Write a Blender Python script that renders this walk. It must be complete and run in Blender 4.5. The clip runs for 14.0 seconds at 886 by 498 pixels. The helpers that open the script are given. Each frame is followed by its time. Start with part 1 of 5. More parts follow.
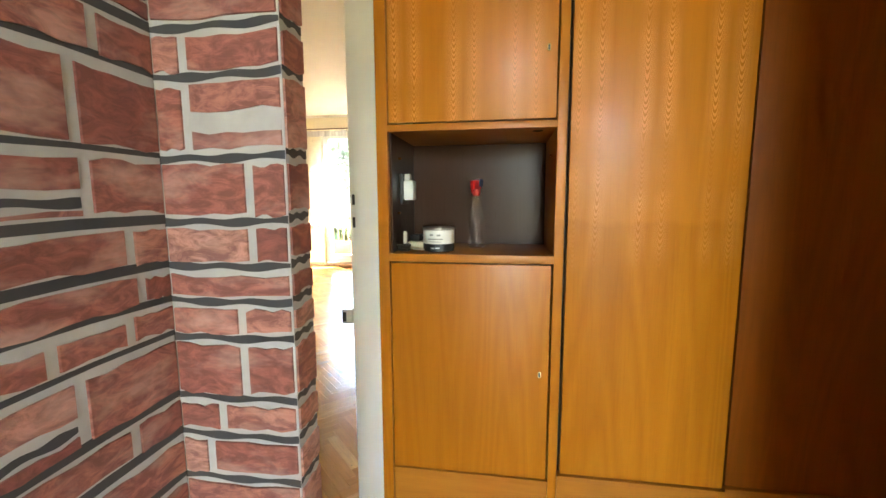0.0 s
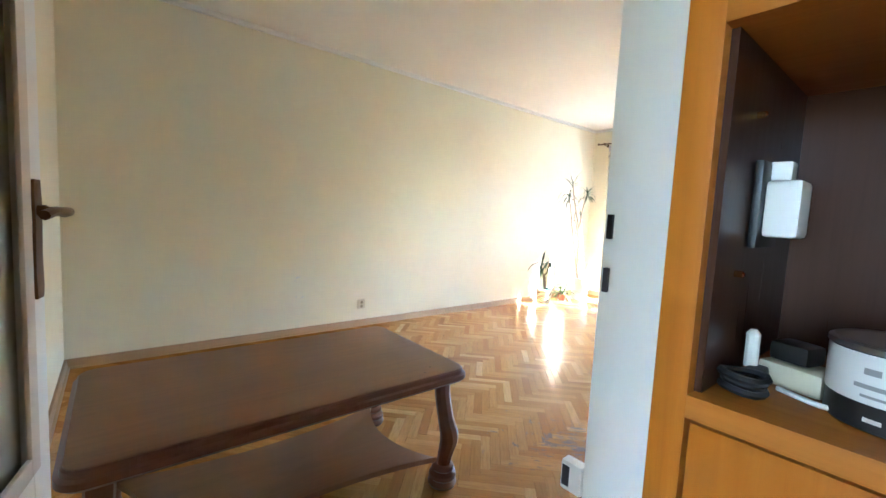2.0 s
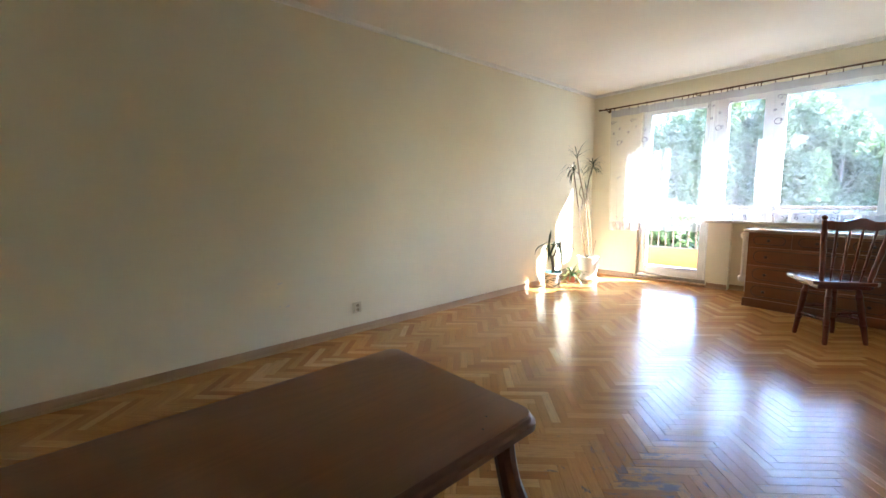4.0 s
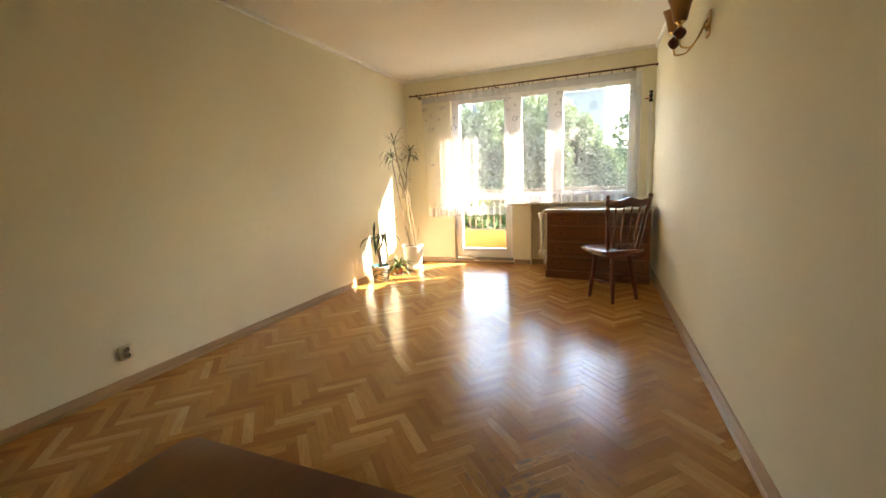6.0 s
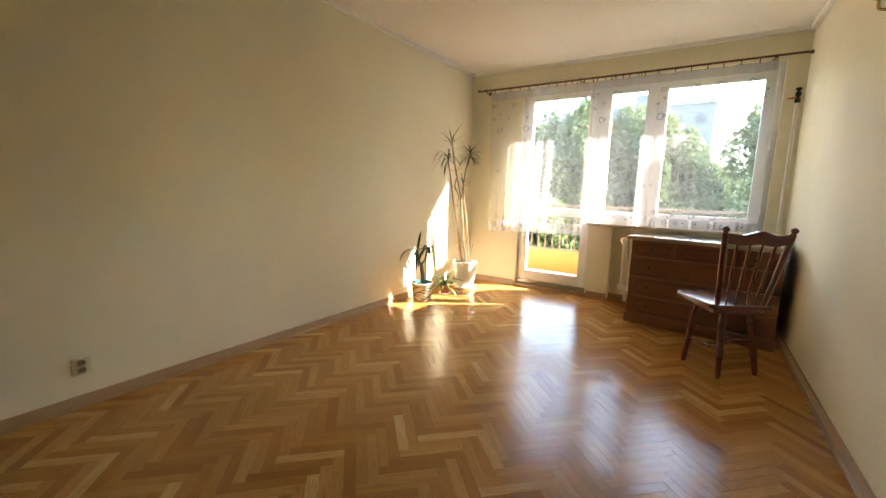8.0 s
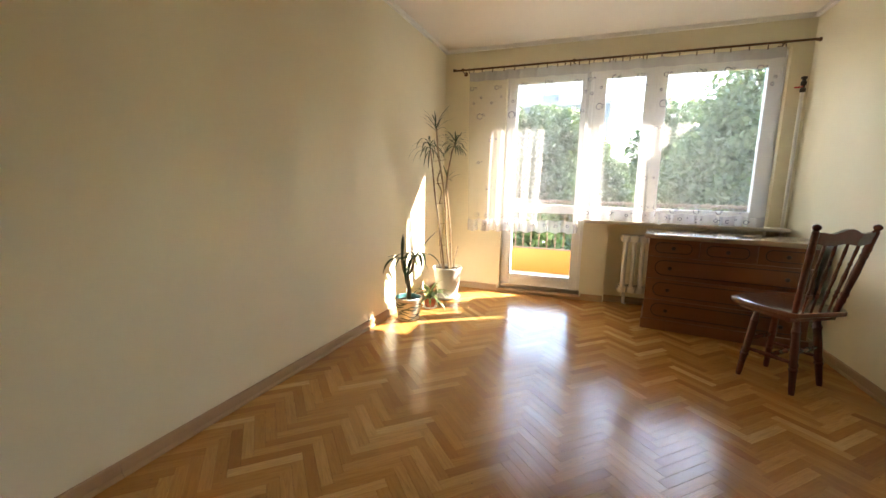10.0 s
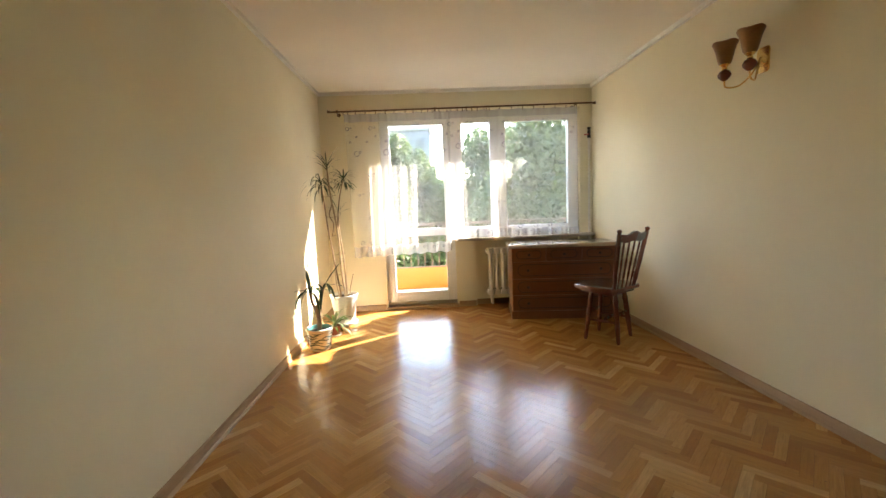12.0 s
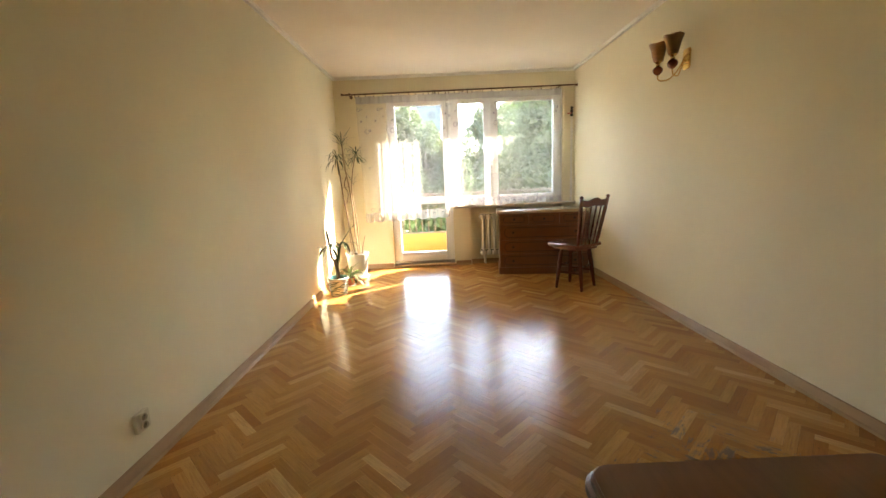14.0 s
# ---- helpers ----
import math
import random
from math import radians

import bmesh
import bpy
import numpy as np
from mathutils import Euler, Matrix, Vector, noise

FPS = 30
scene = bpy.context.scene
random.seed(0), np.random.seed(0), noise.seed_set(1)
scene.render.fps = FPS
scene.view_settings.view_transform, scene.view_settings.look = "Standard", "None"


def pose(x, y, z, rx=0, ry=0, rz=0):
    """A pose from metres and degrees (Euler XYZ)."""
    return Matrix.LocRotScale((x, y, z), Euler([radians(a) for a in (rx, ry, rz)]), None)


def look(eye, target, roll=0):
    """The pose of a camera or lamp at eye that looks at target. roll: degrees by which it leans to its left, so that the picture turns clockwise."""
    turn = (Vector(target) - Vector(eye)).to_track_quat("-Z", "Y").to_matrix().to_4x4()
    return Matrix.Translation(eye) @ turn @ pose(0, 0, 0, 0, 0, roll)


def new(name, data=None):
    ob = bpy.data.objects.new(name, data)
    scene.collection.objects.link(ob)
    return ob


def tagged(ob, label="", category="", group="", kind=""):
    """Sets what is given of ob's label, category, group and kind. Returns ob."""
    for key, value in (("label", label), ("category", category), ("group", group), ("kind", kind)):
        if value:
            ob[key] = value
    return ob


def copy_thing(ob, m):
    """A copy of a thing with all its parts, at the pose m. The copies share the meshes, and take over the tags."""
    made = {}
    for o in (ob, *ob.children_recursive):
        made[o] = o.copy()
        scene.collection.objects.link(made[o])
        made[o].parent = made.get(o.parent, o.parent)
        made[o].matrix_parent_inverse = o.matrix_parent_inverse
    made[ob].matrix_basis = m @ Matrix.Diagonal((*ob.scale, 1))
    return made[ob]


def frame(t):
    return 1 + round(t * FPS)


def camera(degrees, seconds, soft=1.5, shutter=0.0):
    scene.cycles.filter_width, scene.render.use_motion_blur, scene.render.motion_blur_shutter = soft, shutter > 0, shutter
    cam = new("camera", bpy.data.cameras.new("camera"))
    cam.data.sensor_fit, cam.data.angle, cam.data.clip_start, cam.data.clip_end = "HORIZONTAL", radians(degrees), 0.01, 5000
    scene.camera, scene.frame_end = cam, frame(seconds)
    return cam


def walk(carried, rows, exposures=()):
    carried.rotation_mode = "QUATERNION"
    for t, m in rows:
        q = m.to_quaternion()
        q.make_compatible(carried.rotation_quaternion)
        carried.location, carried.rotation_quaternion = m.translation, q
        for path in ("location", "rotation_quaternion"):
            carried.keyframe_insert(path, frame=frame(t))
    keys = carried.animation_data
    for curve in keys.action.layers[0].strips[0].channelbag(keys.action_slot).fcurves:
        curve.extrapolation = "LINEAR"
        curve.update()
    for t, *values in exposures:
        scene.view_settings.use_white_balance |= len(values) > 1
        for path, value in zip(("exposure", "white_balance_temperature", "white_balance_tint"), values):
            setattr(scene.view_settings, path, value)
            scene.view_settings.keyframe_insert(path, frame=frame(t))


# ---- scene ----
cam = camera(95.1, 14.0)
PATH = [
    (0, (0.309, 0.645, 1.158), (0.007, 2.608, 0.919), -0.2),
    (0.5, (0.299, 0.886, 1.177), (0.149, 2.869, 0.964), 0.8),
    (1, (0.299, 1.124, 1.165), (-0.265, 3.036, 1.012), 3.2),
    (1.5, (0.234, 1.313, 1.177), (-0.923, 2.937, 1.03), 3.9),
    (2, (0.094, 1.436, 1.167), (-1.451, 2.695, 0.996), 2.9),
    (2.2, (0.048, 1.464, 1.165), (-1.588, 2.599, 0.977), 2.3),
    (4.3, (-0.539, 1.656, 1.153), (-1.939, 3.058, 0.881), -1.8),
    (4.5, (-0.587, 1.67, 1.145), (-1.909, 3.144, 0.862), -2.0),
    (5, (-0.643, 1.681, 1.161), (-1.778, 3.297, 0.845), -2.9),
    (5.5, (-0.743, 1.783, 1.163), (-1.677, 3.518, 0.824), -3.0),
    (6, (-0.807, 1.918, 1.176), (-1.554, 3.744, 0.846), -2.5),
    (6.5, (-0.846, 2.137, 1.158), (-1.482, 4.007, 0.842), -1.7),
    (7, (-0.846, 2.355, 1.17), (-1.488, 4.225, 0.864), -0.4),
    (7.5, (-0.831, 2.582, 1.168), (-1.644, 4.386, 0.874), 0.5),
    (8, (-0.903, 2.715, 1.178), (-1.979, 4.374, 0.882), 1.5),
    (8.2, (-0.979, 2.757, 1.158), (-2.139, 4.36, 0.862), 1.8),
    (10.3, (-1.994, 3.026, 1.161), (-2.499, 4.935, 0.847), 0.4),
    (10.5, (-2.078, 2.992, 1.188), (-2.431, 4.936, 0.876), -0.2),
    (11, (-2.202, 2.89, 1.194), (-2.316, 4.868, 0.921), -1.1),
    (11.5, (-2.293, 2.695, 1.241), (-2.299, 4.68, 0.997), -1.9),
    (12, (-2.314, 2.489, 1.247), (-2.251, 4.476, 1.034), -2.4),
    (12.5, (-2.328, 2.213, 1.228), (-2.228, 4.198, 1.013), -2.6),
    (13, (-2.28, 2.009, 1.243), (-2.214, 3.991, 0.985), -2.6),
    (13.5, (-2.17, 1.837, 1.223), (-2.169, 3.814, 0.92), -2.6),
    (14, (-2.166, 1.712, 1.221), (-2.167, 3.683, 0.881), -2.5),
]
# stops by which the clip's camera opens and closes on the way from the dim hall into the bright room
EXPOSURES = [(0.0, 6.32, 7200, 10), (0.5, 6.42, 5800, 10), (1.0, 6.0, 5100, 10), (1.5, 6.3, 5050, 10), (2.2, 6.4, 5150, 10), (4.3, 5.15, 5600, 10), (5.0, 5.03, 7500, 10), (6.0, 4.84, 7700, 10), (8.0, 4.63, 7300, 10), (10.3, 4.47, 7000, 10), (11.0, 4.44, 6900, 10), (12.5, 4.57, 7400, 10), (14.0, 4.82, 7650, 10)]
walk(cam, [(t, look(eye, target, roll)) for t, eye, target, roll in PATH], EXPOSURES)

# ---- light ----
SUN_UP, SUN_AZ = 33.7, 53.5
world = bpy.data.worlds.new("sky")
scene.world = world
world.use_nodes = True
wn = world.node_tree
sky = wn.nodes.new("ShaderNodeTexSky")
sky.sky_type = "NISHITA"
sky.sun_disc = False
sky.sun_elevation, sky.sun_rotation = radians(SUN_UP), radians(SUN_AZ)
sky.air_density, sky.dust_density = 1.0, 1.4
wn.nodes["Background"].inputs["Strength"].default_value = 0.135
wn.links.new(sky.outputs["Color"], wn.nodes["Background"].inputs["Color"])

sun_data = bpy.data.lights.new("sun", "SUN")
sun_data.energy, sun_data.angle, sun_data.color = 2.4, radians(0.5), (1.0, 0.95, 0.88)
sun = new("sun", sun_data)
to_sun = Vector((math.sin(radians(SUN_AZ)) * math.cos(radians(SUN_UP)), math.cos(radians(SUN_AZ)) * math.cos(radians(SUN_UP)), math.sin(radians(SUN_UP))))
sun.matrix_world = look(to_sun * 60, (0, 0, 0))


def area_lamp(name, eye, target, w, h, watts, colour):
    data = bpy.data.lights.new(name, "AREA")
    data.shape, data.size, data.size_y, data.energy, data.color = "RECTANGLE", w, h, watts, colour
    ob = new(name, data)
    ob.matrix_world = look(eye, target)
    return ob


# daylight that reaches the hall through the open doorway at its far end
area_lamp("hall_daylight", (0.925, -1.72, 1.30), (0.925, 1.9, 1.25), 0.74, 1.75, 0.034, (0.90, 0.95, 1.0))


# ---- materials ----
def ramp(tree, fac, stops):
    n = tree.nodes.new("ShaderNodeValToRGB")
    el = n.color_ramp.elements
    while len(el) < len(stops):
        el.new(0.5)
    for e, (p, c) in zip(el, stops):
        e.position, e.color = p, (*c, 1)
    tree.links.new(fac, n.inputs["Fac"])
    return n.outputs["Color"]


def mix(tree, fac, a, b, mode="MIX"):
    n = tree.nodes.new("ShaderNodeMix")
    n.data_type, n.blend_type = "RGBA", mode
    for k, v in ((0, fac), (6, a), (7, b)):
        if isinstance(v, bpy.types.NodeSocket):
            tree.links.new(v, n.inputs[k])
        elif k == 0:
            n.inputs[k].default_value = v
        else:
            n.inputs[k].default_value = (*v, 1)
    return n.outputs[2]


def calc(tree, op, a, b=0.0, c=0.0):
    n = tree.nodes.new("ShaderNodeMath")
    n.operation = op
    for k, v in enumerate((a, b, c)):
        if isinstance(v, bpy.types.NodeSocket):
            tree.links.new(v, n.inputs[k])
        else:
            n.inputs[k].default_value = v
    return n.outputs[0]


def coords(tree, scale=(1, 1, 1), shift=None, turn=(0, 0, 0), space="Object"):
    tc = tree.nodes.new("ShaderNodeTexCoord")
    mp = tree.nodes.new("ShaderNodeMapping")
    mp.inputs["Scale"].default_value = scale
    mp.inputs["Rotation"].default_value = [radians(a) for a in turn]
    tree.links.new(tc.outputs[space], mp.inputs["Vector"])
    if shift is not None:
        tree.links.new(shift, mp.inputs["Location"])
    return mp.outputs["Vector"]


def noise_tex(tree, vec, scale, detail=4.0, rough=0.55, warp=0.0):
    n = tree.nodes.new("ShaderNodeTexNoise")
    n.inputs["Scale"].default_value, n.inputs["Detail"].default_value = scale, detail
    n.inputs["Roughness"].default_value, n.inputs["Distortion"].default_value = rough, warp
    tree.links.new(vec, n.inputs["Vector"])
    return n.outputs["Fac"]


def bumped(tree, bsdf, height, strength, dist):
    n = tree.nodes.new("ShaderNodeBump")
    n.inputs["Strength"].default_value, n.inputs["Distance"].default_value = strength, dist
    tree.links.new(height, n.inputs["Height"])
    tree.links.new(n.outputs["Normal"], bsdf.inputs["Normal"])


def blank(name):
    m = bpy.data.materials.new(name)
    m.use_nodes = True
    return m, m.node_tree, m.node_tree.nodes["Principled BSDF"]


def surface(name, colour, rough=0.6, metal=0.0, vary=0.12, grain=60.0, stain=2.5, bump=0.15, coat=0.0, spec=0.5):
    """A painted, cast or plastic surface: grain and larger stains in colour, gloss and relief."""
    m, t, b = blank(name)
    v = coords(t)
    fine, wide = noise_tex(t, v, grain, 3), noise_tex(t, v, stain, 4, 0.6)
    dark = tuple(c * (1 - vary) for c in colour)
    c1 = mix(t, ramp(t, wide, [(0.3, (0, 0, 0)), (0.7, (1, 1, 1))]), dark, colour)
    c2 = mix(t, calc(t, "MULTIPLY", fine, vary), c1, tuple(c * 0.75 for c in colour))
    t.links.new(c2, b.inputs["Base Color"])
    t.links.new(calc(t, "MULTIPLY_ADD", wide, 0.16, rough - 0.08), b.inputs["Roughness"])
    b.inputs["Metallic"].default_value = metal
    b.inputs["Coat Weight"].default_value = coat
    b.inputs["Specular IOR Level"].default_value = spec
    if bump:
        bumped(t, b, fine, bump, 0.001)
    return m


def wood(name, light, dark, axis="Z", rings=26.0, rough=0.3, coat=0.3, figure=1.0, space="Object", spec=0.5, flame=0.0):
    """Veneer or solid wood: stretched pores and arched growth rings along one axis."""
    m, t, b = blank(name)
    info = t.nodes.new("ShaderNodeObjectInfo")
    far = calc(t, "MULTIPLY", info.outputs["Random"], 37.0)
    comb = t.nodes.new("ShaderNodeCombineXYZ")
    for k in range(3):
        t.links.new(far, comb.inputs[k])
    along = {"X": (0.09, 1, 1), "Y": (1, 0.09, 1), "Z": (1, 1, 0.09)}[axis]
    v = coords(t, along, comb.outputs[0], space=space)
    wide = noise_tex(t, v, 3.2, 2, 0.5, 0.6)
    saw = calc(t, "FRACT", calc(t, "MULTIPLY", wide, rings))
    ring = calc(t, "ABSOLUTE", calc(t, "SUBTRACT", saw, 0.5))
    pores = noise_tex(t, coords(t, tuple(a * 0.35 if a < 1 else a for a in along), comb.outputs[0], space=space), 170, 3, 0.7)
    tone = noise_tex(t, v, 1.3, 3)
    base = mix(t, ramp(t, tone, [(0.35, (0, 0, 0)), (0.68, (1, 1, 1))]), light, tuple(0.55 * l + 0.45 * d for l, d in zip(light, dark)))
    c = mix(t, calc(t, "MULTIPLY", ring, 0.75 * figure), base, dark)
    c = mix(t, calc(t, "MULTIPLY", ramp(t, pores, [(0.5, (0, 0, 0)), (0.72, (1, 1, 1))]), 0.3), c, dark)
    if flame:
        # book-matched sheets: mirrored pairs of pale cathedral arches, fading out into plain grain
        sep = t.nodes.new("ShaderNodeSeparateXYZ")
        t.links.new(coords(t), sep.inputs[0])
        sway = noise_tex(t, coords(t, (0.6, 0.6, 1.6)), 3.0, 2)
        across = calc(t, "ADD", sep.outputs["X"], calc(t, "MULTIPLY", sway, 0.010))
        pair = calc(t, "PINGPONG", calc(t, "ADD", across, 2.025), 0.092)
        d = calc(t, "ABSOLUTE", calc(t, "SUBTRACT", pair, 0.031))
        bend = noise_tex(t, coords(t, (1, 1, 0.5)), 17.0, 2)
        rise = calc(t, "ADD", calc(t, "MULTIPLY", calc(t, "MULTIPLY", d, d), 330.0), calc(t, "MULTIPLY", bend, 0.075))
        arch = calc(t, "PINGPONG", calc(t, "MULTIPLY", calc(t, "SUBTRACT", sep.outputs["Z"], rise), 105.0), 1.0)
        core = ramp(t, d, [(0.008, (1, 1, 1)), (0.030, (0, 0, 0))])
        runs = ramp(t, noise_tex(t, coords(t, (0.3, 0.3, 1)), 4.2, 2), [(0.36, (0.15, 0.15, 0.15)), (0.52, (1, 1, 1))])
        line = calc(t, "ADD", sep.outputs["Z"], calc(t, "MULTIPLY", bend, 0.05))
        upper = ramp(t, calc(t, "SUBTRACT", line, 0.55), [(0.42, (0, 0, 0)), (0.60, (1, 1, 1))])
        sheet = ramp(t, calc(t, "SUBTRACT", line, 0.55), [(0.555, (0, 0, 0)), (0.575, (1, 1, 1))])
        c = mix(t, calc(t, "MULTIPLY", sheet, 0.30), c, tuple(min(1.0, x * 1.25 + 0.006) for x in light))
        lines = calc(t, "MULTIPLY", calc(t, "MULTIPLY", ramp(t, arch, [(0.30, (0, 0, 0)), (0.62, (1, 1, 1))]), core), calc(t, "MULTIPLY", runs, upper))
        c = mix(t, calc(t, "MULTIPLY", lines, flame), c, tuple(min(1.0, x * 1.55 + 0.10) for x in light))
    t.links.new(c, b.inputs["Base Color"])
    b.inputs["Specular IOR Level"].default_value = spec
    t.links.new(calc(t, "MULTIPLY_ADD", pores, 0.14, rough - 0.07), b.inputs["Roughness"])
    b.inputs["Coat Weight"].default_value, b.inputs["Coat Roughness"].default_value = coat, 0.12
    bumped(t, b, pores, 0.12, 0.0006)
    return m


def wall_paint(name, colour, rough=0.75):
    """Rolled emulsion on slightly uneven plaster."""
    m, t, b = blank(name)
    v = coords(t)
    roll, wave, patch = noise_tex(t, v, 240, 3, 0.6), noise_tex(t, v, 3.0, 3, 0.5), noise_tex(t, v, 1.1, 5, 0.6)
    c = mix(t, ramp(t, patch, [(0.35, (0, 0, 0)), (0.7, (1, 1, 1))]), tuple(x * 0.94 for x in colour), colour)
    c = mix(t, calc(t, "MULTIPLY", roll, 0.08), c, tuple(x * 0.8 for x in colour))
    t.links.new(c, b.inputs["Base Color"])
    b.inputs["Roughness"].default_value, b.inputs["Specular IOR Level"].default_value = rough, 0.3
    bumped(t, b, calc(t, "ADD", calc(t, "MULTIPLY", roll, 0.1), wave), 0.35, 0.004)
    return m


def parquet_wood():
    """Lacquered oak staves, each with its own tone and grain, worn and stained grey in places."""
    m, t, b = blank("parquet_oak")
    info, geo = t.nodes.new("ShaderNodeObjectInfo"), t.nodes.new("ShaderNodeNewGeometry")
    rnd = calc(t, "FRACT", calc(t, "ADD", info.outputs["Random"], geo.outputs["Random Per Island"]))
    tone = ramp(t, rnd, [(0.0, (0.34, 0.150, 0.040)), (0.25, (0.42, 0.195, 0.054)), (0.65, (0.48, 0.238, 0.070)), (0.90, (0.55, 0.295, 0.095)), (1.0, (0.66, 0.40, 0.155))])
    comb = t.nodes.new("ShaderNodeCombineXYZ")
    t.links.new(calc(t, "MULTIPLY", rnd, 53.0), comb.inputs[2])
    tc = t.nodes.new("ShaderNodeUVMap")
    tc.uv_map = "stave"
    add = t.nodes.new("ShaderNodeVectorMath")
    t.links.new(tc.outputs["UV"], add.inputs[0])
    t.links.new(comb.outputs[0], add.inputs[1])
    mp = t.nodes.new("ShaderNodeMapping")
    mp.inputs["Scale"].default_value = (2.6, 34, 1)
    t.links.new(add.outputs[0], mp.inputs["Vector"])
    grain = noise_tex(t, mp.outputs["Vector"], 3.0, 6, 0.65, 0.9)
    c = mix(t, ramp(t, grain, [(0.42, (0, 0, 0)), (0.72, (0.5, 0.5, 0.5))]), tone, (0.25, 0.105, 0.027))
    # worn, grey-stained patch near the low table's end and smaller ones about the room
    tc2 = t.nodes.new("ShaderNodeNewGeometry")
    dist = t.nodes.new("ShaderNodeVectorMath")
    dist.operation = "DISTANCE"
    t.links.new(tc2.outputs["Position"], dist.inputs[0])
    dist.inputs[1].default_value = (-1.02, 3.27, 0)
    near = calc(t, "SUBTRACT", 1.0, calc(t, "MULTIPLY", dist.outputs["Value"], 1.5))
    gpos = t.nodes.new("ShaderNodeMapping")
    gpos.inputs["Scale"].default_value = (1, 1, 1)
    t.links.new(tc2.outputs["Position"], gpos.inputs["Vector"])
    streaky = t.nodes.new("ShaderNodeMapping")
    streaky.inputs["Scale"].default_value = (9, 30, 1)
    t.links.new(add.outputs[0], streaky.inputs["Vector"])
    blot = calc(t, "ADD", calc(t, "MULTIPLY", noise_tex(t, streaky.outputs["Vector"], 1.0, 5, 0.7, 0.6), 0.55), calc(t, "MULTIPLY", noise_tex(t, gpos.outputs["Vector"], 9.0, 8, 0.72, 0.8), 0.45))
    mask = ramp(t, calc(t, "ADD", blot, calc(t, "MULTIPLY", calc(t, "MAXIMUM", near, -0.3), 0.165)), [(0.645, (0, 0, 0)), (0.70, (1, 1, 1))])
    c = mix(t, calc(t, "MULTIPLY", mask, 0.8), c, (0.085, 0.056, 0.032))
    # flecks of dirt and small chips
    fleck = ramp(t, noise_tex(t, gpos.outputs["Vector"], 60, 2, 0.5), [(0.735, (0, 0, 0)), (0.75, (1, 1, 1))])
    c = mix(t, calc(t, "MULTIPLY", fleck, 0.7), c, (0.06, 0.04, 0.025))
    dull = noise_tex(t, gpos.outputs["Vector"], 1.6, 5, 0.6)
    c = mix(t, ramp(t, dull, [(0.52, (0, 0, 0)), (0.75, (0.2, 0.2, 0.2))]), c, (0.55, 0.305, 0.115))
    t.links.new(c, b.inputs["Base Color"])
    scratch = noise_tex(t, gpos.outputs["Vector"], 26, 4, 0.7)
    r = calc(t, "ADD", calc(t, "MULTIPLY", dull, 0.16), calc(t, "MULTIPLY", scratch, 0.14))
    t.links.new(calc(t, "ADD", r, calc(t, "MULTIPLY_ADD", mask, 0.18, 0.055)), b.inputs["Roughness"])
    b.inputs["Specular IOR Level"].default_value = 0.26
    b.inputs["Coat Weight"].default_value, b.inputs["Coat Roughness"].default_value = 0.07, 0.12
    ripple = noise_tex(t, gpos.outputs["Vector"], 11, 3, 0.6, 0.5)
    relief = calc(t, "ADD", calc(t, "ADD", calc(t, "MULTIPLY", grain, 0.35), scratch), calc(t, "MULTIPLY", ripple, 1.6))
    bumped(t, b, relief, 0.22, 0.0014)
    return m


def brick_print():
    m, t, b = blank("brick_print")
    info = t.nodes.new("ShaderNodeObjectInfo")
    geo = t.nodes.new("ShaderNodeNewGeometry")
    rnd = calc(t, "FRACT", calc(t, "ADD", info.outputs["Random"], geo.outputs["Random Per Island"]))
    tone = ramp(t, rnd, [(0, (0.24, 0.070, 0.050)), (0.4, (0.33, 0.105, 0.075)), (0.75, (0.42, 0.165, 0.12)), (1, (0.52, 0.26, 0.20))])
    mp = t.nodes.new("ShaderNodeMapping")
    mp.inputs["Scale"].default_value = (1, 1, 2.4)
    t.links.new(geo.outputs["Position"], mp.inputs["Vector"])
    streak, cloud = noise_tex(t, mp.outputs["Vector"], 26, 6, 0.7, 1.2), noise_tex(t, mp.outputs["Vector"], 9, 4, 0.6)
    c = mix(t, ramp(t, streak, [(0.42, (0, 0, 0)), (0.62, (1, 1, 1))]), mix(t, 0.75, tone, (0.11, 0.030, 0.024)), tone)
    c = mix(t, ramp(t, cloud, [(0.5, (0, 0, 0)), (0.75, (0.7, 0.7, 0.7))]), c, (0.55, 0.33, 0.27))
    t.links.new(c, b.inputs["Base Color"])
    b.inputs["Roughness"].default_value = 0.55
    bumped(t, b, streak, 0.3, 0.002)
    return m


def sheer(name, clear, colour):
    """Thin voile: part open weave, part scattering thread."""
    m, t, b = blank(name)
    t.nodes.remove(b)
    out = t.nodes["Material Output"]
    tr, df, tl = t.nodes.new("ShaderNodeBsdfTransparent"), t.nodes.new("ShaderNodeBsdfDiffuse"), t.nodes.new("ShaderNodeBsdfTranslucent")
    weave = noise_tex(t, coords(t, (1, 1, 0.25)), 90, 4, 0.7)
    for s in (df, tl):
        s.inputs["Color"].default_value = (*colour, 1)
    a, c = t.nodes.new("ShaderNodeMixShader"), t.nodes.new("ShaderNodeMixShader")
    a.inputs[0].default_value = 0.4
    t.links.new(df.outputs[0], a.inputs[1]), t.links.new(tl.outputs[0], a.inputs[2])
    t.links.new(calc(t, "MULTIPLY_ADD", weave, 0.2 * (1 - clear), 0.90 * (1 - clear)), c.inputs[0])
    t.links.new(tr.outputs[0], c.inputs[1]), t.links.new(a.outputs[0], c.inputs[2])
    t.links.new(c.outputs[0], out.inputs["Surface"])
    return m


